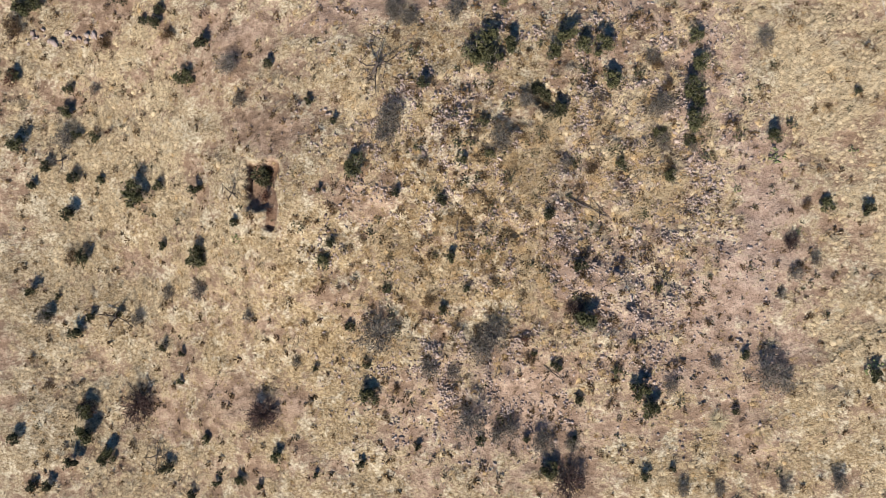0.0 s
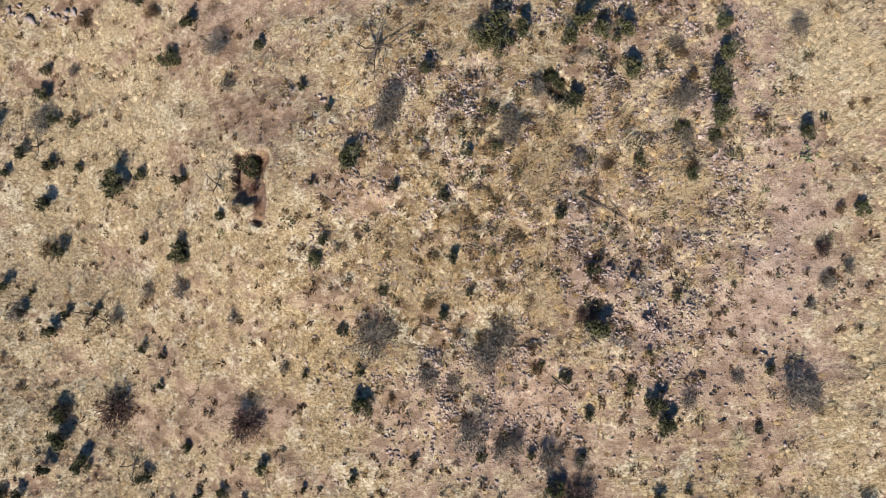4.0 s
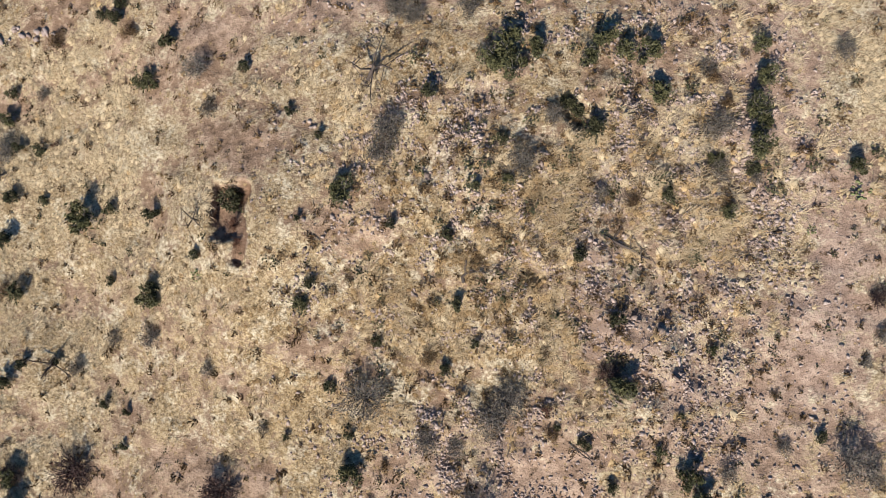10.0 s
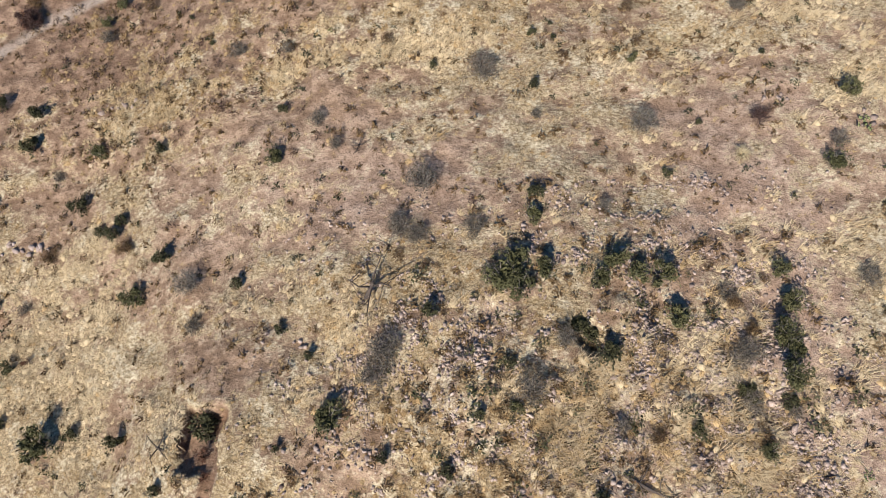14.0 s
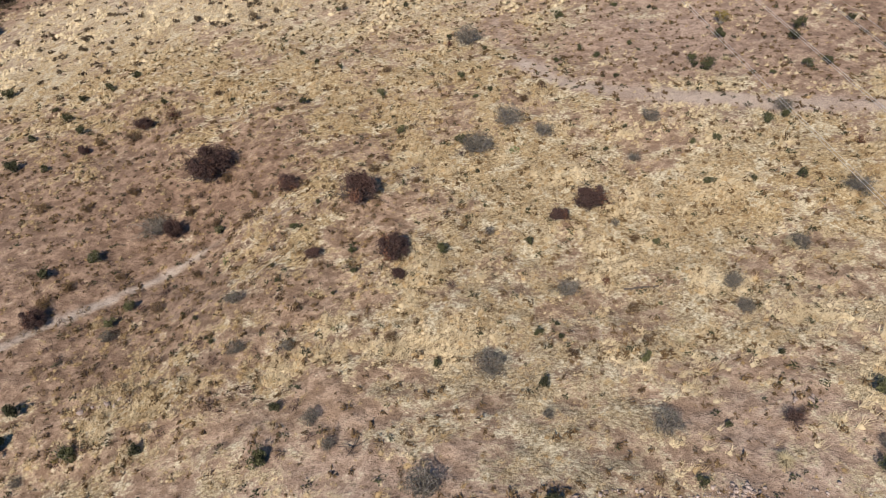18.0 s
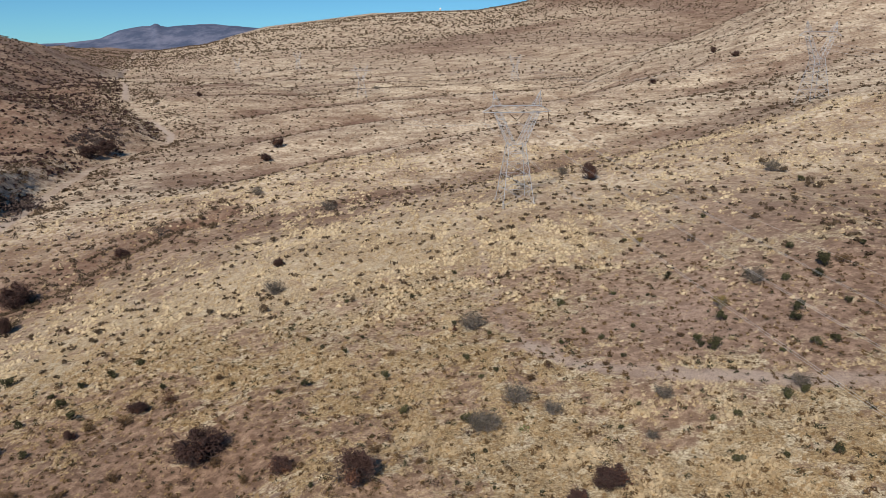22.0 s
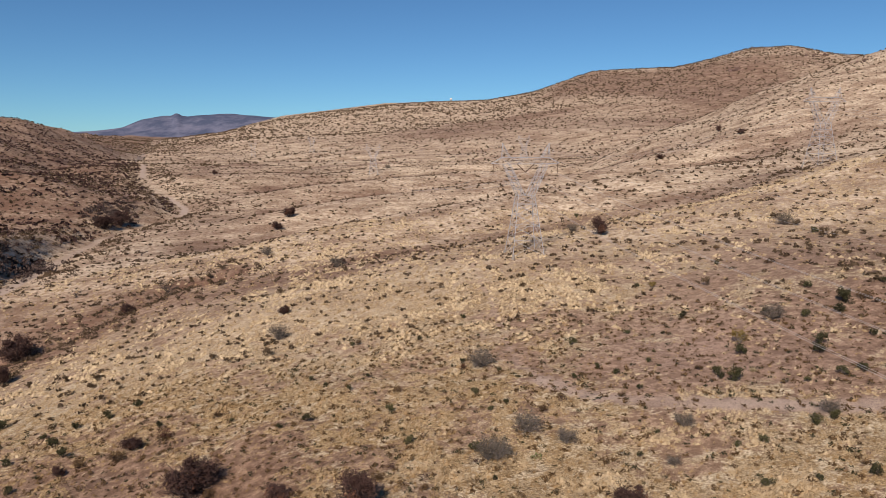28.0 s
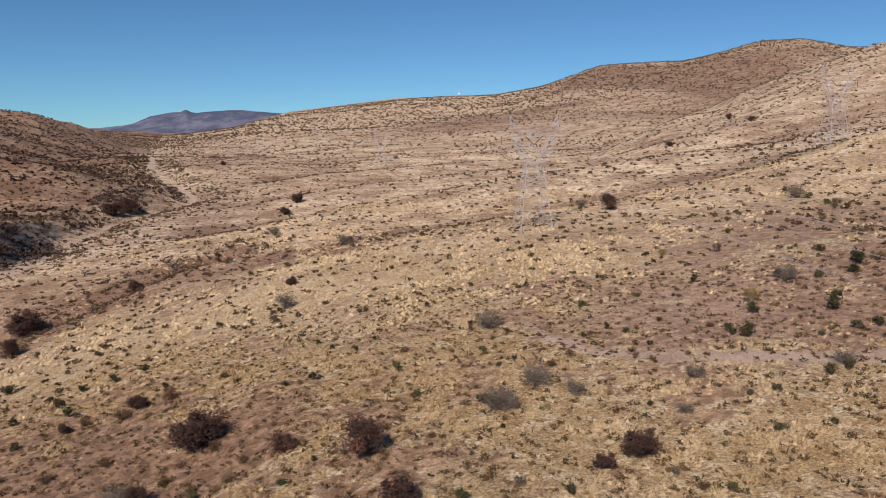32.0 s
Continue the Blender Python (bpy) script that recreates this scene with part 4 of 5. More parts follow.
# the shrubs at (15.9, 19.4) and (14.6, 20.6) stand in for the hollow's shade
set_out(forms_of(lambda r: make_green(r, MAT_SMALL, MAT_DARKWOOD, 420, 0.95, 0.070), 5, 120), SMALL + [(15.9, 19.4, 2.6), (14.6, 20.6, 2.2), (-25.3, 13.4, 3.6), (-24.6, 12.4, 2.4)], "small dark green shrub on dry ground", "shrub", "small shrubs", 0.95, 12, 0.65, 160, "small dark green shrubs dotted over the pale spur")
set_out(forms_of(lambda r: make_brush(r, MAT_GREY, MAT_SAGE, 30, 0.6, 3), 5, 140), BRUSH, "low grey twiggy brush with few dry leaves", "brush", "grey brush", 1.1, 13)
set_out(forms_of(lambda r: make_mesquite(r, 500, 0.42, 30, 24), 3, 165), [d for d in DARK if d[1] < 50], "dark bare spreading shrub with thin open twigs", "mesquite", "bare shrubs", 1.0, 24)
set_out(forms_of(lambda r: make_mesquite(r), 4, 160), [d for d in DARK if d[1] >= 50], "large dark bare mesquite with rusty dry leaves", "mesquite", "dark mesquites", 1.0, 14)
set_out(forms_of(lambda r: make_green(r, MAT_RUST, MAT_DARKWOOD, 300, 0.7, 0.042), 2, 180), RED, "rust-red dried shrub among straw grass", "shrub", "red shrubs", 0.9, 15)
set_out(forms_of(lambda r: make_brush(r, MAT_DARKWOOD, MAT_FORB, 16, 0.55, 9), 4, 150), FORBS + FORBSB, "small brown dried bush between grass tussocks", "dry bush", "brown bushes", 0.9, 25)
set_out(forms_of(make_dead, 4, 190), DEAD, "bare dead tree with forked dark limbs", "tree", "dead trees", 1.0, 16)
set_out(forms_of(make_cactus, 3, 200), CACTUS, "clump of yellow-green prickly pear pads", "cactus", "cactus clumps", 0.95, 17)
set_out(forms_of(make_pale, 3, 210), PALE, "bleached pale bunch grass with spreading blades", "grass", "pale grass clumps", 1.0, 18)
set_out(forms_of(lambda r: make_green(r, MAT_GOLD, MAT_GREY, 400, 0.6, 0.04), 1, 220), GOLD, "golden leafed shrub on bare soil", "shrub", "golden shrubs", 1.0, 19)


# ---- loose cover: grass, dry forbs, stones, distant scrub ----
def grass_spots(rng, n, inner, outer, half_angle):
    a = rng.uniform(-half_angle, half_angle, n)
    r = np.sqrt(rng.uniform(inner ** 2, outer ** 2, n))
    return np.sin(a) * r, np.cos(a) * r


def bleached_at(x, y):
    """1 in the patches of tall bleached tussocks."""
    return smooth(0.06, 0.42, 0.62 * wave(x, y, 6.5, 45) + 0.50 * wave(x, y, 2.3, 46) + 0.42 * wave(x, y, 21, 47))


def build_grass(seed, x, y, blades, reach, label, mat=MAT_GRASS, slim=0.032, spare=0.0, mound=0.28, only=0.0, light=0.0):
    rng = np.random.RandomState(seed)
    straw, bare, rubble, gold, pale, red = cover(x, y)
    bleach = bleached_at(x, y)
    thick = np.clip(straw * 1.1 + 0.45 * wave(x, y, 1.3, 44) + 0.35 * bleach - 0.40, 0.10, 1) * (1 - only + only * bleach)
    keep = rng.uniform(0, 1, len(x)) < thick * (1 - (0.75 - spare) * np.clip(rubble, 0, 1)) * (1 - 0.55 * np.clip(bare, 0, 1)) * np.clip(1 - 1.3 * pale, 0, 1) * (1 - np.clip(1.3 * pit_at(x, y), 0, 1))
    x, y, gold, straw, red, bleach = x[keep], y[keep], gold[keep], straw[keep], red[keep], bleach[keep]
    z = height(x, y)
    n = len(x)
    size = reach * rng.uniform(0.55, 1.35, n) * (0.85 + 0.35 * bleach)
    az = rng.uniform(0, 2 * math.pi, (n, blades))
    d = np.stack([np.cos(az) + 0.30, np.sin(az) - 0.15], -1)
    out = size[:, None] * rng.uniform(0.35, 1.0, (n, blades))
    up = size[:, None] * rng.uniform(0.22, 0.85, (n, blades))
    foot = np.stack([x, y, z], -1)
    c = foot[:, None, :] + np.concatenate([rng.normal(size=(n, blades, 2)) * 0.22 * size[:, None, None], np.zeros((n, blades, 1))], -1)
    side = np.stack([-d[..., 1], d[..., 0], np.zeros_like(az)], -1) * slim * size[:, None, None]
    tip = c + np.concatenate([d * out[..., None], up[..., None]], -1)
    v = np.stack([c - side - (0, 0, 0.05), c + side - (0, 0, 0.05), tip], 2).reshape(-1, 3)
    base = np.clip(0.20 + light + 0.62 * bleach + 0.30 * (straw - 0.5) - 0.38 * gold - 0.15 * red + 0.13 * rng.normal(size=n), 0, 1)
    # each blade is darker at its foot and lighter at its tip
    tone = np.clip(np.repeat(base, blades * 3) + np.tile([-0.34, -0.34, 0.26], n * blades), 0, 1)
    f = np.arange(len(v)).reshape(-1, 3)
    if mound:
        # the packed thatch at the tussock's heart
        a = 2 * math.pi * np.arange(6) / 6 + rng.uniform(0, 6.28, (n, 1))
        r = size[:, None] * 0.46 * rng.uniform(0.55, 1.2, (n, 6))
        ring = foot[:, None, :] + np.stack([np.cos(a) * r, np.sin(a) * r, np.full_like(a, -0.08)], -1)
        top = foot + np.concatenate([rng.normal(size=(n, 2)) * 0.12 * size[:, None], (mound * size * rng.uniform(0.6, 1.2, n))[:, None]], 1)
        core = np.concatenate([ring, top[:, None, :]], 1).reshape(-1, 3)
        k = np.arange(6)
        fan = np.stack([k, (k + 1) % 6, np.full(6, 6)], -1)
        f = np.concatenate([f, (len(v) + 7 * np.arange(n)[:, None, None] + fan[None]).reshape(-1, 3)])
        # the mound is darker round its rim and lighter on top
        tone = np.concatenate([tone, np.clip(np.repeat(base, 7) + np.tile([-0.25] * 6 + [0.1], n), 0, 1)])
        v = np.concatenate([v, core])
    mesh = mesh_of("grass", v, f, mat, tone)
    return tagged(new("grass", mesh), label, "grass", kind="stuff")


gen = np.random.RandomState(70)
ax, ay = gen.uniform(-72, 72, 44000), gen.uniform(-46, 62, 44000)
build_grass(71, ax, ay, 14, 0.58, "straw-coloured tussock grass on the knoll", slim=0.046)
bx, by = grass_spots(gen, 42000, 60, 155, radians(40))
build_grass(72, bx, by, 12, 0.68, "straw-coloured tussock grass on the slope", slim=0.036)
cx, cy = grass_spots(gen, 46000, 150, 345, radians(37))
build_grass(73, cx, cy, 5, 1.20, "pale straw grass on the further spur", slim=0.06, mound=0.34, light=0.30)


ax, ay = gen.uniform(-70, 70, 9000), gen.uniform(-46, 62, 9000)
build_grass(74, ax, ay, 30, 0.95, "large bleached grass tussocks on the knoll", slim=0.026, spare=0.5, only=0.9)
bx, by = grass_spots(gen, 10000, 60, 210, radians(40))
build_grass(75, bx, by, 26, 0.95, "large bleached grass tussocks on the slope", slim=0.024, only=0.9)
ax, ay = np.concatenate([gen.normal(9, 17, 3600), gen.uniform(-70, 70, 1100)]), np.concatenate([gen.normal(4, 17, 3600), gen.uniform(-46, 62, 1100)])
build_grass(76, ax, ay, 26, 0.85, "golden-brown bunch grass among the rubble", MAT_UMBER, 0.025, 0.75, light=0.15)
ax, ay = gen.normal(13, 15, 1500), gen.normal(7, 14, 1500)
build_grass(78, ax, ay, 30, 1.05, "pale bunch grass rising between the rubble heaps", MAT_GRASS, 0.019, 0.75, only=0.75)
bx, by = grass_spots(gen, 15000, 58, 175, radians(40))
keep = gen.uniform(0, 1, len(bx)) < 0.12 + 1.0 * cover(bx, by)[3]
build_grass(77, bx[keep], by[keep], 14, 0.85, "golden-brown bunch grass on the lower slope", MAT_UMBER, 0.036)


def build_scrub(seed, x, y, size, leaves, tall, mat, name, label, category, slim=0.5, leaf=0.19, lift=0.0):
    """Many small low plants as one sheet."""
    rng = np.random.RandomState(seed)
    n = len(x)
    base = np.stack([x, y, height(x, y)], -1)
    d = rng.normal(size=(n, leaves, 3)) * np.array([0.27, 0.27, 0.20 * tall])
    d[..., 2] = np.abs(d[..., 2]) + (0.10 + lift) * tall
    p = base[:, None] + d * size[:, None, None]
    s = np.repeat(size, leaves)
    v, f = leaf_quads(rng, p.reshape(-1, 3), 1.0, slim)
    mid = np.repeat(p.reshape(-1, 3), 4, 0)
    v = mid + (v - mid) * np.repeat(s, 4)[:, None] * leaf * (14 / leaves) ** 0.5
    return tagged(new(name, mesh_of(name, v, f, mat)), label, category, kind="stuff")


ax, ay = gen.uniform(-70, 70, 2600), gen.uniform(-45, 60, 2600)
bx, by = grass_spots(gen, 5200, 60, 170, radians(42))
ax, ay = np.concatenate([ax, bx]), np.concatenate([ay, by])
build_scrub(81, ax, ay, 0.25 + 0.85 * gen.uniform(0, 1, len(ax)) ** 1.6, 16, 1.0, MAT_FORB, "dry_forbs", "low brown dried forbs between the grass", "weeds", 0.34, 0.30)
ax, ay = gen.uniform(-70, 70, 420), gen.uniform(-45, 60, 420)
bx, by = grass_spots(gen, 1500, 60, 170, radians(42))
ax, ay = np.concatenate([ax, bx]), np.concatenate([ay, by])
build_scrub(82, ax, ay, gen.uniform(0.4, 1.2, len(ax)), 24, 1.0, MAT_SMALL, "low_scrub", "tiny dark green scrub dotted over the slope", "scrub")
ax, ay = gen.normal(12, 15, 800), gen.normal(7, 14, 800)
build_scrub(86, ax, ay, 0.35 + 1.1 * gen.uniform(0, 1, len(ax)) ** 1.5, 40, 1.0, MAT_FORB, "mound_brush", "brown dried brush among the rubble", "scrub", 0.30, 0.30)
ax, ay = gen.normal(16, 13, 110), gen.normal(9, 12, 110)
build_scrub(87, ax, ay, gen.uniform(0.7, 2.0, len(ax)), 40, 1.1, MAT_SMALL, "mound_scrub", "dark olive scrub among the rubble", "scrub")
ax, ay = gen.normal(-34, 26, 620), gen.normal(74, 24, 620)
build_scrub(92, ax, ay, 0.4 + 1.5 * gen.uniform(0, 1, 620) ** 2, 44, 1.1, MAT_FORB, "slope_brush", "dark brown brush on the falling slope", "scrub", 0.22, 0.26)
ax, ay = gen.normal(-38, 26, 260), gen.normal(70, 26, 260)
build_scrub(93, ax, ay, 0.4 + 1.4 * gen.uniform(0, 1, 260) ** 2, 44, 1.1, MAT_MAROON, "slope_twigs", "maroon twiggy scrub on the falling slope", "scrub", 0.2, 0.26)
bx, by = grass_spots(gen, 5200, 165, 380, radians(38))
build_scrub(83, bx, by, 0.45 + 1.5 * gen.uniform(0, 1, len(bx)) ** 2.2, 18, 0.8, MAT_FAR, "slope_scrub", "dark scrub dotted over the pale spur", "scrub", 0.6, 0.27)
bx, by = grass_spots(gen, 38000, 375, 1050, radians(37))
keep = gen.uniform(0, 1, len(bx)) < 0.42 + 0.5 * (bx < wash_x(by) + 40) + 0.12 * wave(bx, by, 70, 51)
keep &= np.abs(bx - wash_x(by)) > 3.5
bx, by = bx[keep], by[keep]
build_scrub(84, bx, by, 0.7 + 1.9 * gen.uniform(0, 1, len(bx)) ** 2.5, 7, 0.8, MAT_FAR, "valley_scrub", "dark scrub scattered along the valley", "scrub", 0.7, 0.26)
bx, by = grass_spots(gen, 26000, 260, 1500, radians(40))
keep = (bx < wash_x(by) - 6) & (gen.uniform(0, 1, len(bx)) < 0.75 + 0.2 * wave(bx, by, 45, 53))
bx, by = bx[keep], by[keep]
build_scrub(88, bx, by, gen.uniform(1.4, 4.2, len(bx)), 8, 0.9, MAT_MAROON, "west_scrub", "dense dark scrub on the hill beyond the wash", "scrub", 0.7, 0.25)
wy = gen.uniform(270, 1100, 420)
gx = np.interp(gen.uniform(0, 8, 300), range(9), [p[0] for p in DRAW]) + gen.normal(0, 12, 300)
gy = np.interp(gx, [p[0] for p in DRAW], [p[1] for p in DRAW]) + gen.normal(-2, 14, 300)
build_scrub(90, gx, gy, gen.uniform(0.8, 3.2, 300), 40, 1.0, MAT_FAR, "draw_scrub", "dark brown scrub along the dry draw", "scrub", 0.4, 0.24)
# the first 160 are packed in to stand for the bank's shade
gx, gy = np.concatenate([gen.normal(-212, 11, 160), gen.normal(-247, 9, 80)]), np.concatenate([gen.normal(342, 17, 160), gen.normal(543, 14, 80)])
build_scrub(91, gx, gy, gen.uniform(2.5, 5.5, 240), 34, 1.1, MAT_DARKWOOD, "bank_thicket", "dark thicket on the steep bank above the wash, also standing in for its shade", "thicket", 0.5, 0.24)
wx = wash_x(wy) + gen.choice([-1, 1, -1], 420) * gen.uniform(11, 32, 420)
build_scrub(89, wx, wy, gen.uniform(1.8, 4.8, 420), 40, 1.1, MAT_FAR, "wash_thicket", "dark thicket lining the sandy wash", "thicket")
bx, by = grass_spots(gen, 34000, 1050, 3400, radians(37))
keep = gen.uniform(0, 1, len(bx)) < 0.55 + 0.2 * wave(bx, by, 140, 52)
bx, by = bx[keep], by[keep]
build_scrub(85, bx, by, gen.uniform(1.6, 4.2, len(bx)) * (1 + 0.7 * smooth(1500, 2500, by)), 6, 0.9, MAT_FAR, "hill_scrub", "tiny dark scrub on the distant hills", "scrub", 0.7, 0.25, 0.18)


# ---- stones ----
def build_rubble():
    rng = np.random.RandomState(90)
    x, y = rng.uniform(-22, 46, 110000), rng.uniform(-32, 38, 110000)
    keep = rng.uniform(0, 1, len(x)) < 0.01 + 0.02 * cover(x, y)[1] + np.clip(2.2 * rubble_at(x, y) - 0.02, 0, 1.6) * (0.08 + 1.0 * smooth(0.26, 0.08, np.abs(wave(x, y, 4.2, 92) + 0.4 * wave(x, y, 1.5, 93))))
    x, y = x[keep], y[keep]
    z = height(x, y)
    pieces = []
    for px, py, pz in zip(x, y, z):
        v, f = stone_piece(rng, 0.13 + 0.50 * rng.uniform(0, 1) ** 2)
        pieces.append((v + (px, py, pz + 0.03), f))
    return tagged(new("rubble", mesh_of("rubble", *joined(pieces), MAT_STONE)), "scattered pinkish rubble stones on the mined knoll", "stones", kind="stuff")


build_rubble()


def set_stones(spots, low, high, mat, label, group, seed):
    rng = np.random.RandomState(seed)
    for x, y in spots:
        v, f = stone_piece(rng, rng.uniform(low, high))
        ob = new("stone", mesh_of("stone", v, f, mat))
        ob.location = (x, y, float(height(x, y)) + 0.05)
        tagged(ob, label, "stone", group)


rng = np.random.RandomState(95)
heap = [(x, y) for x, y in zip(rng.uniform(-14, 40, 900), rng.uniform(-20, 30, 900)) if rubble_at(np.array(x), np.array(y)) > 0.75][:70]
set_stones(heap, 0.55, 1.0, MAT_STONE, "broken pinkish-grey stone lying in the rubble", "rubble stones", 96)
ledge = [(-67 + 0.62 * i + rng.uniform(-0.4, 0.4), 41.6 - 0.10 * i + 0.9 * math.sin(i * 0.9) + rng.uniform(-0.8, 0.8)) for i in range(26)]
set_stones(ledge, 0.4, 1.4, MAT_ROCK, "weathered rock of a low eroded ledge", "ledge rocks", 97)
step = [(-45.5 + 0.75 * i + rng.uniform(-0.3, 0.3), 59.5 + 0.35 * math.sin(i) + rng.uniform(-0.5, 0.5)) for i in range(9)]
set_stones(step, 0.4, 1.2, MAT_ROCK, "dark weathered rock of a small eroded step", "step rocks", 98)
pale_spots = [(41.5 + rng.uniform(-1.6, 1.6), 47.5 + rng.uniform(-0.7, 0.7)) for i in range(7)] + [(52 + rng.uniform(-2, 2), 44 + rng.uniform(-1.5, 1.5)) for i in range(9)]
set_stones(pale_spots, 0.3, 0.8, MAT_STONE, "pale stone lying on bare soil", "pale stones", 99)


crags = [(1010 + rng.uniform(-22, 22), 2420 + rng.uniform(-25, 25)) for i in range(14)] + [(1345 + 12 * i + rng.uniform(-8, 8), 2600 + 10 * i + rng.uniform(-20, 20)) for i in range(13)]
set_stones(crags, 9, 19, MAT_CRAG, "dark reddish crag on the brow of the domed hill", "hill crags", 100)
brow = [(516 + rng.uniform(-9, 14), 864 + rng.uniform(-10, 10)) for i in range(8)]
set_stones(brow, 3, 6, MAT_CRAG, "dark weathered crag on the near shoulder", "shoulder crags", 101)


# ---- fallen wood ----
def fallen_log(ax, ay, bx, by, thick, forks, seed):
    """A fallen trunk with the stubs of its limbs."""
    rng = np.random.RandomState(seed)
    root = new("fallen_log")
    a, b = np.array([ax, ay, float(height(ax, ay)) + thick * 0.8]), np.array([bx, by, float(height(bx, by)) + thick * 0.8])
    k = np.linspace(0, 1, 6)[:, None]
    line = a + (b - a) * k + rng.normal(size=(6, 3)) * thick * 0.5 * np.array([1, 1, 0.3])
    part("trunk", mesh_of("trunk", *tube(line, thick, thick * 0.55, 7), MAT_BARK), root)
    for i in range(forks):
        s = line[rng.randint(1, 6)]
        e = s + rng.normal(size=3) * np.array([1.0, 1.0, 0.2]) + np.array([0, 0, 0.5])
        part("branch", mesh_of("branch", *tube([s, (s + e) / 2 + rng.normal(size=3) * 0.1, e], thick * 0.45, thick * 0.12, 4), MAT_BARK), root)
    tagged(root, "weathered fallen log lying among stones and grass", "log", "fallen logs")


fallen_log(1.8, 1.5, 2.5, 4.0, 0.22, 1, 1)
fallen_log(17.3, 5.8, 22.8, 2.6, 0.20, 6, 2)
fallen_log(21.0, 5.0, 23.4, 2.0, 0.10, 3, 3)
fallen_log(26.6, 68.4, 31.0, 68.0, 0.16, 3, 4)
fallen_log(12.5, -17.2, 15.0, -19.6, 0.10, 3, 5)
fallen_log(5.6, -18.6, 6.6, -15.6, 0.10, 2, 6)


# ---- the power lines ----
LINE_TURN = 9.0


def make_tower():
    """A waisted lattice tower, 34 m high: local x along the crossarm, y along the line."""
    root = new("transmission_tower")
    B, Wx, Wy, HW, HB, HT = 4.9, 2.6, 1.7, 18.0, 27.6, 29.6
    P = lambda *a: np.array(a, float)

    def leg_at(sx, sy, h):
        k = h / HW
        return P(sx * (B + (Wx - B) * k), sy * (B + (Wy - B) * k), h)

    levels = [-0.4, 4.5, 8.6, 12.2, 15.3, 18.0]
    for sx, sy in ((1, 1), (-1, 1), (-1, -1), (1, -1)):
        leg = part("leg", mesh_of("leg", *bars([(leg_at(sx, sy, a), leg_at(sx, sy, b)) for a, b in zip(levels, levels[1:])], 0.11), MAT_STEEL), root)
        foot = tube([leg_at(sx, sy, -1.6), leg_at(sx, sy, -0.4) + P(0, 0, 0.75)], 0.42, 0.36, 8)
        part("footing", mesh_of("footing", *foot, MAT_CONCRETE), leg, "grey concrete footing")
    for (ax, ay), (bx, by) in (((-1, -1), (1, -1)), ((1, -1), (1, 1)), ((1, 1), (-1, 1)), ((-1, 1), (-1, -1))):
        m = []
        for a, b in zip(levels, levels[1:]):
            m += [(leg_at(ax, ay, a), leg_at(bx, by, b)), (leg_at(bx, by, a), leg_at(ax, ay, b)), (leg_at(ax, ay, b), leg_at(bx, by, b))]
        part("bracing", mesh_of("bracing", *bars(m, 0.05), MAT_STEEL), root)["kind"] = "stuff"
    m, thin = [], []
    xs = np.linspace(-7.4, 7.4, 9)
    for y in (-1.0, 1.0):
        m += [(P(-7.4, y, HB), P(7.4, y, HB)), (P(-7.4, y, HT), P(7.4, y, HT))]
        for i, (a, b) in enumerate(zip(xs, xs[1:])):
            thin.append((P(a, y, HB if i % 2 else HT), P(b, y, HT if i % 2 else HB)))
        for s in (-1, 1):
            m += [(P(s * 7.4, y, HB), P(s * 10.8, 0, HB + 0.2)), (P(s * 7.4, y, HT), P(s * 10.8, 0, HB + 0.2))]
    for i, a in enumerate(xs):
        thin += [(P(a, -1, HB), P(a, 1, HB)), (P(a, -1, HT), P(a, 1, HT))]
    crossarm = part("crossarm", mesh_of("crossarm", *joined([bars(m, 0.085), bars(thin, 0.045)]), MAT_STEEL), root)
    for s in (-1, 1):
        m, thin = [], []
        low = [P(s * Wx, y, HW) for y in (-Wy, Wy)] + [P(s * 0.5, y, HW) for y in (-Wy, Wy)]
        top = [P(s * 7.0, y, HB) for y in (-1.0, 1.0)] + [P(s * 5.0, y, HB) for y in (-1.0, 1.0)]
        m += list(zip(low, top))
        cuts = [[a + (b - a) * k for a, b in zip(low, top)] for k in np.linspace(0, 1, 6)]
        for c, e in zip(cuts, cuts[1:]):
            thin += [(c[0], e[2]), (c[1], e[3]), (c[0], e[1]), (c[2], e[3]), (e[0], e[1]), (e[0], e[2]), (e[1], e[3]), (e[2], e[3])]
        part("window_arm", mesh_of("window_arm", *joined([bars(m, 0.09), bars(thin, 0.048)]), MAT_STEEL), root)
        peak = P(s * 7.4, 0, 34.0)
        feet = [P(s * x, y, HT) for x in (5.0, 7.4) for y in (-1.0, 1.0)]
        half = [f + (peak - f) * 0.5 for f in feet]
        part("earth_peak", mesh_of("earth_peak", *joined([bars([(f, peak) for f in feet], 0.08), bars([(half[0], half[1]), (half[2], half[3]), (half[0], half[2]), (half[1], half[3]), (feet[0], half[2]), (feet[1], half[3])], 0.05)]), MAT_STEEL), root)
        string = tube([(s * 10.2, 0, HB + 0.1), (s * 10.2, 0, HB - 2.9)], 0.09, 0.09, 6)
        part("insulator_string", mesh_of("insulator_string", *string, MAT_GLASSY), crossarm, "hanging brown insulator string")
        vee = tube([(s * 2.7, 0, HB), (0, 0, HB - 2.6)], 0.10, 0.10, 6)
        part("insulator_string", mesh_of("insulator_string", *vee, MAT_GLASSY), crossarm, "slanting brown insulator string")
    return root


def along_line(x, y, back):
    a = radians(LINE_TURN)
    return x + math.sin(a) * back, y - math.cos(a) * back


LINE_A = [along_line(28.4, 219, 415), (28.4, 219), (-69, 806), (-251, 1463)]
LINE_B = [along_line(176, 322, 400), (176, 322), (118, 930), (-383, 1507)]
HANG = [(-10.2, 24.7), (0.0, 25.0), (10.2, 24.7)]
tower_form = make_tower()
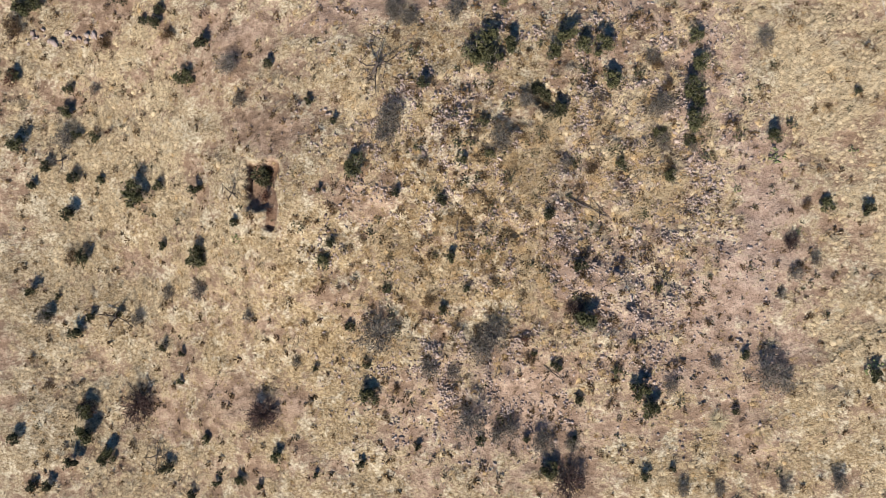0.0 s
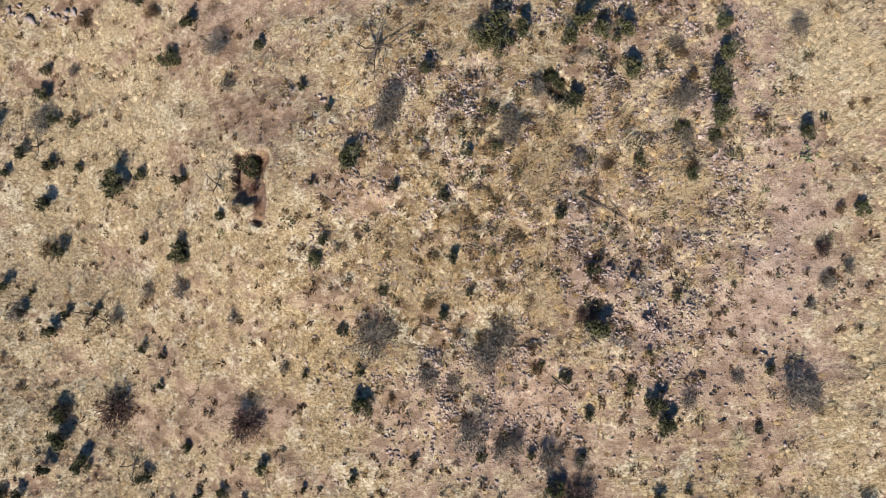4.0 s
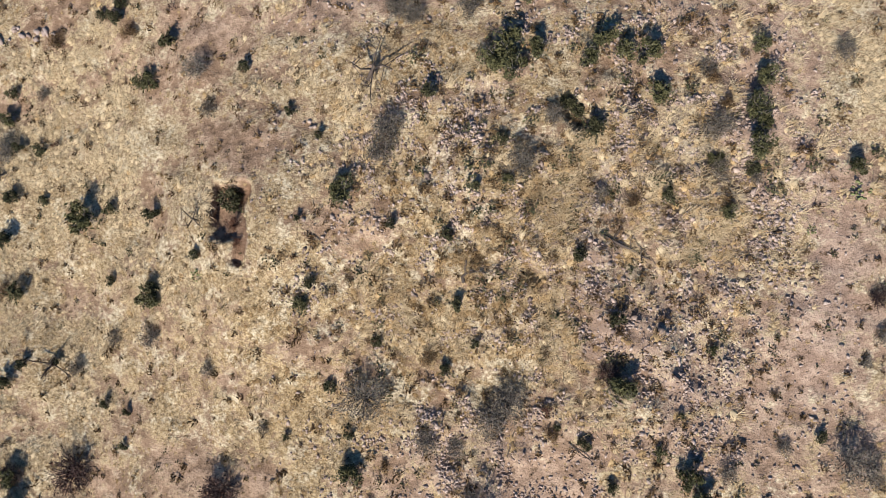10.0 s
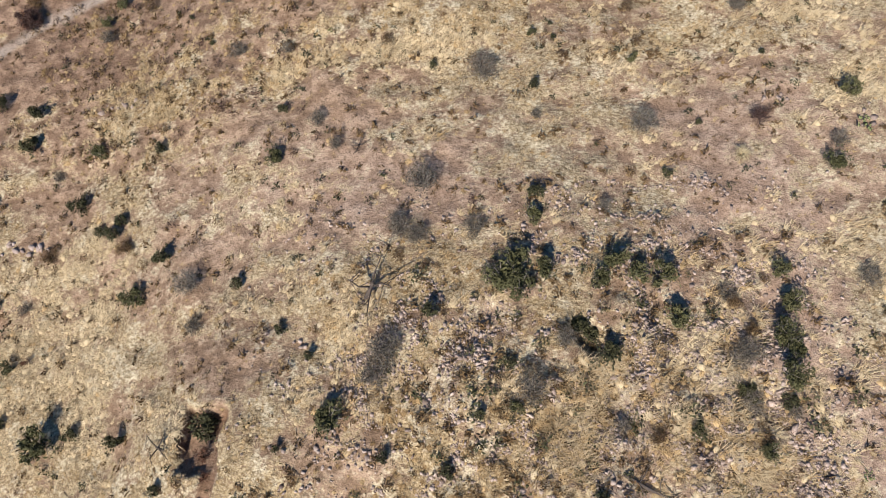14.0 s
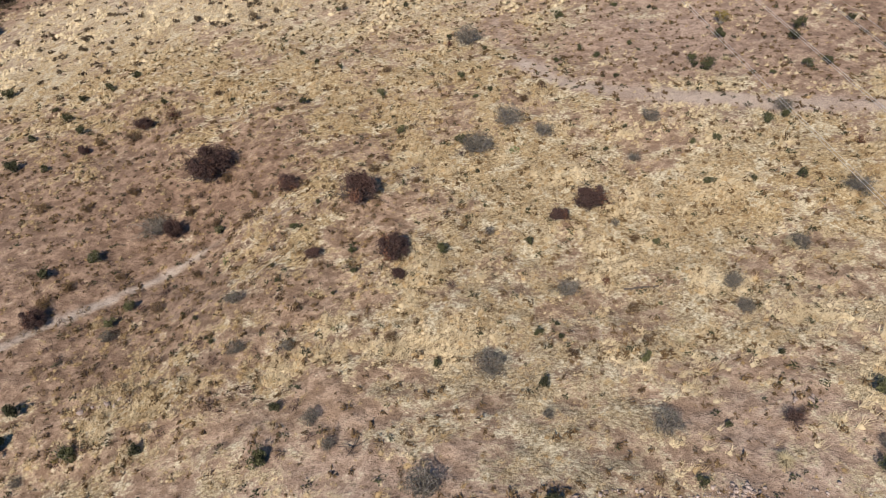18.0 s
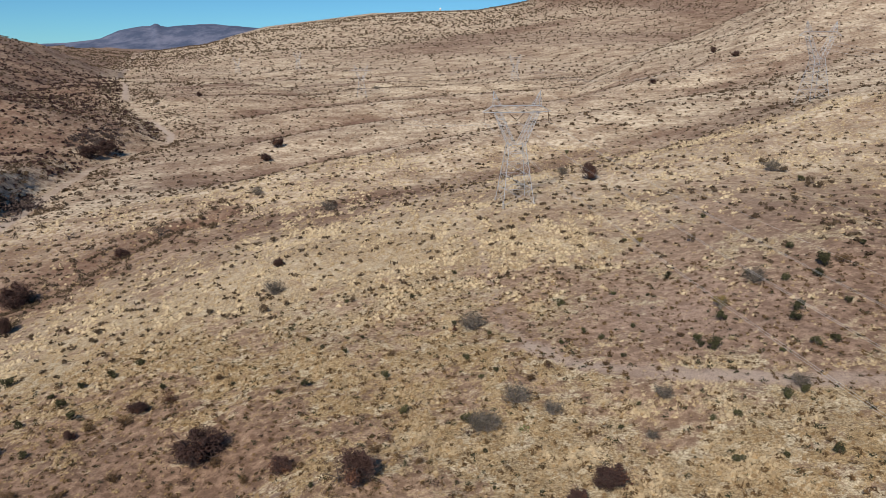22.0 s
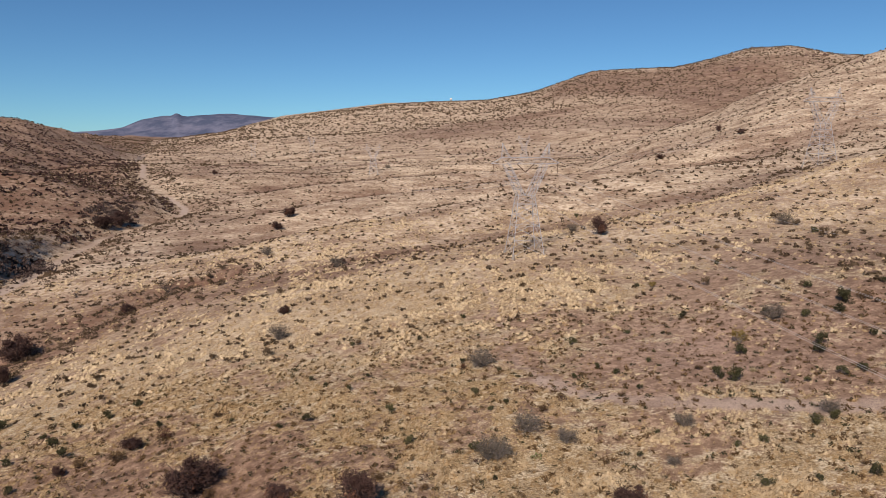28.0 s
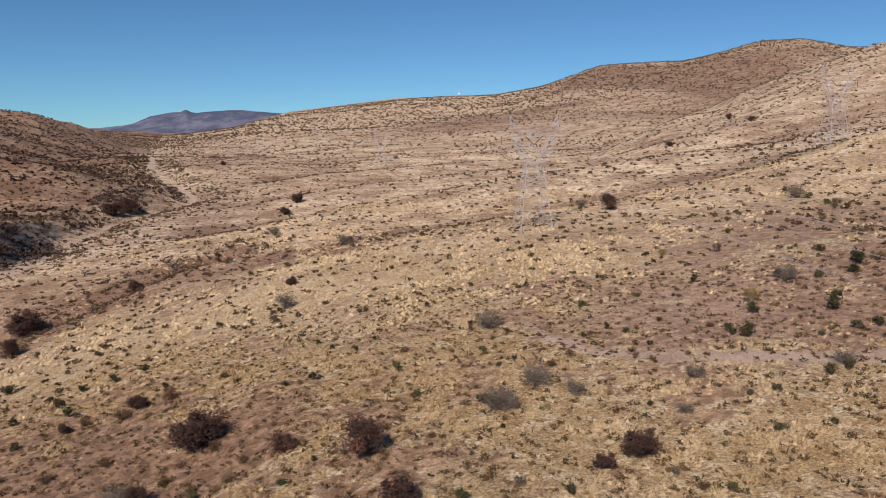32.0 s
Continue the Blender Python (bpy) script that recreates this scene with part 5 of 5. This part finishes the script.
for spots in (LINE_A, LINE_B):
    for i, (x, y) in enumerate(spots):
        m = Matrix.Translation((x, y, float(height(x, y)) + 0.2)) @ Matrix.Rotation(radians(LINE_TURN if i < 3 else 24), 4, "Z")
        tagged(copy_thing(tower_form, m), "tall galvanised lattice transmission tower on the grassy slope", "pylon", "transmission towers")
for o in (*tower_form.children_recursive, tower_form):
    bpy.data.objects.remove(o)


def span(a, b, sag, radius):
    k = np.linspace(0, 1, 41)[:, None]
    p = np.array(a) + (np.array(b) - np.array(a)) * k
    p[:, 2] -= 4 * sag * (k * (1 - k))[:, 0]
    return tube(p, radius, radius, 4)


def point_on(spot, turn, x, h):
    a = radians(turn)
    return (spot[0] + math.cos(a) * x, spot[1] + math.sin(a) * x, float(height(*spot)) + 0.2 + h)


for spots in (LINE_A, LINE_B):
    for i, (a, b) in enumerate(zip(spots, spots[1:])):
        ta, tb = LINE_TURN if i < 3 else 24, LINE_TURN if i + 1 < 3 else 24
        sag = math.hypot(b[0] - a[0], b[1] - a[1]) ** 2 / 415 ** 2 * 9.5
        for x, h in HANG:
            for off in (-0.23, 0.23):
                v, f = span(point_on(a, ta, x + off, h), point_on(b, tb, x + off, h), sag, 0.018)
                tagged(new("conductor", mesh_of("conductor", v, f, MAT_WIRE)), "twin bundled aluminium conductor strung between pylons", "power line", "conductors")
        for x in (-7.4, 7.4):
            v, f = span(point_on(a, ta, x, 34), point_on(b, tb, x, 34), sag * 0.75, 0.009)
            tagged(new("earth_wire", mesh_of("earth_wire", v, f, MAT_WIRE)), "thin steel earth wire strung between pylon peaks", "power line", "earth wires")


# ---- the white dome on the far ridge ----
def build_dome():
    x, y = 78.0, 3290.0
    root = new("radar_dome")
    root.location = (x, y, float(height(x, y)) - 1.0)
    v, f = [], []
    for i in range(9):
        for j in range(16):
            t, a = math.pi * (0.02 + 0.80 * i / 8), 2 * math.pi * j / 16
            v.append((5 * math.sin(t) * math.cos(a), 5 * math.sin(t) * math.sin(a), 14 + 5 * math.cos(t)))
    f = [[i * 16 + j, (i + 1) * 16 + j, (i + 1) * 16 + (j + 1) % 16, i * 16 + (j + 1) % 16] for i in range(8) for j in range(16)]
    part("dome", mesh_of("dome", v, f, MAT_WHITE), root, "round white dome")
    part("base", mesh_of("base", *tube([(0, 0, 0), (0, 0, 10.6)], 3.2, 3.0, 10), MAT_CONCRETE), root)
    part("annex", mesh_of("annex", *tube([(-14, 0, 2), (14, 0, 2)], 3.5, 3.5, 4), MAT_ROCK), root)
    tagged(root, "white radar dome on a short tower along the ridge", "building")


build_dome()
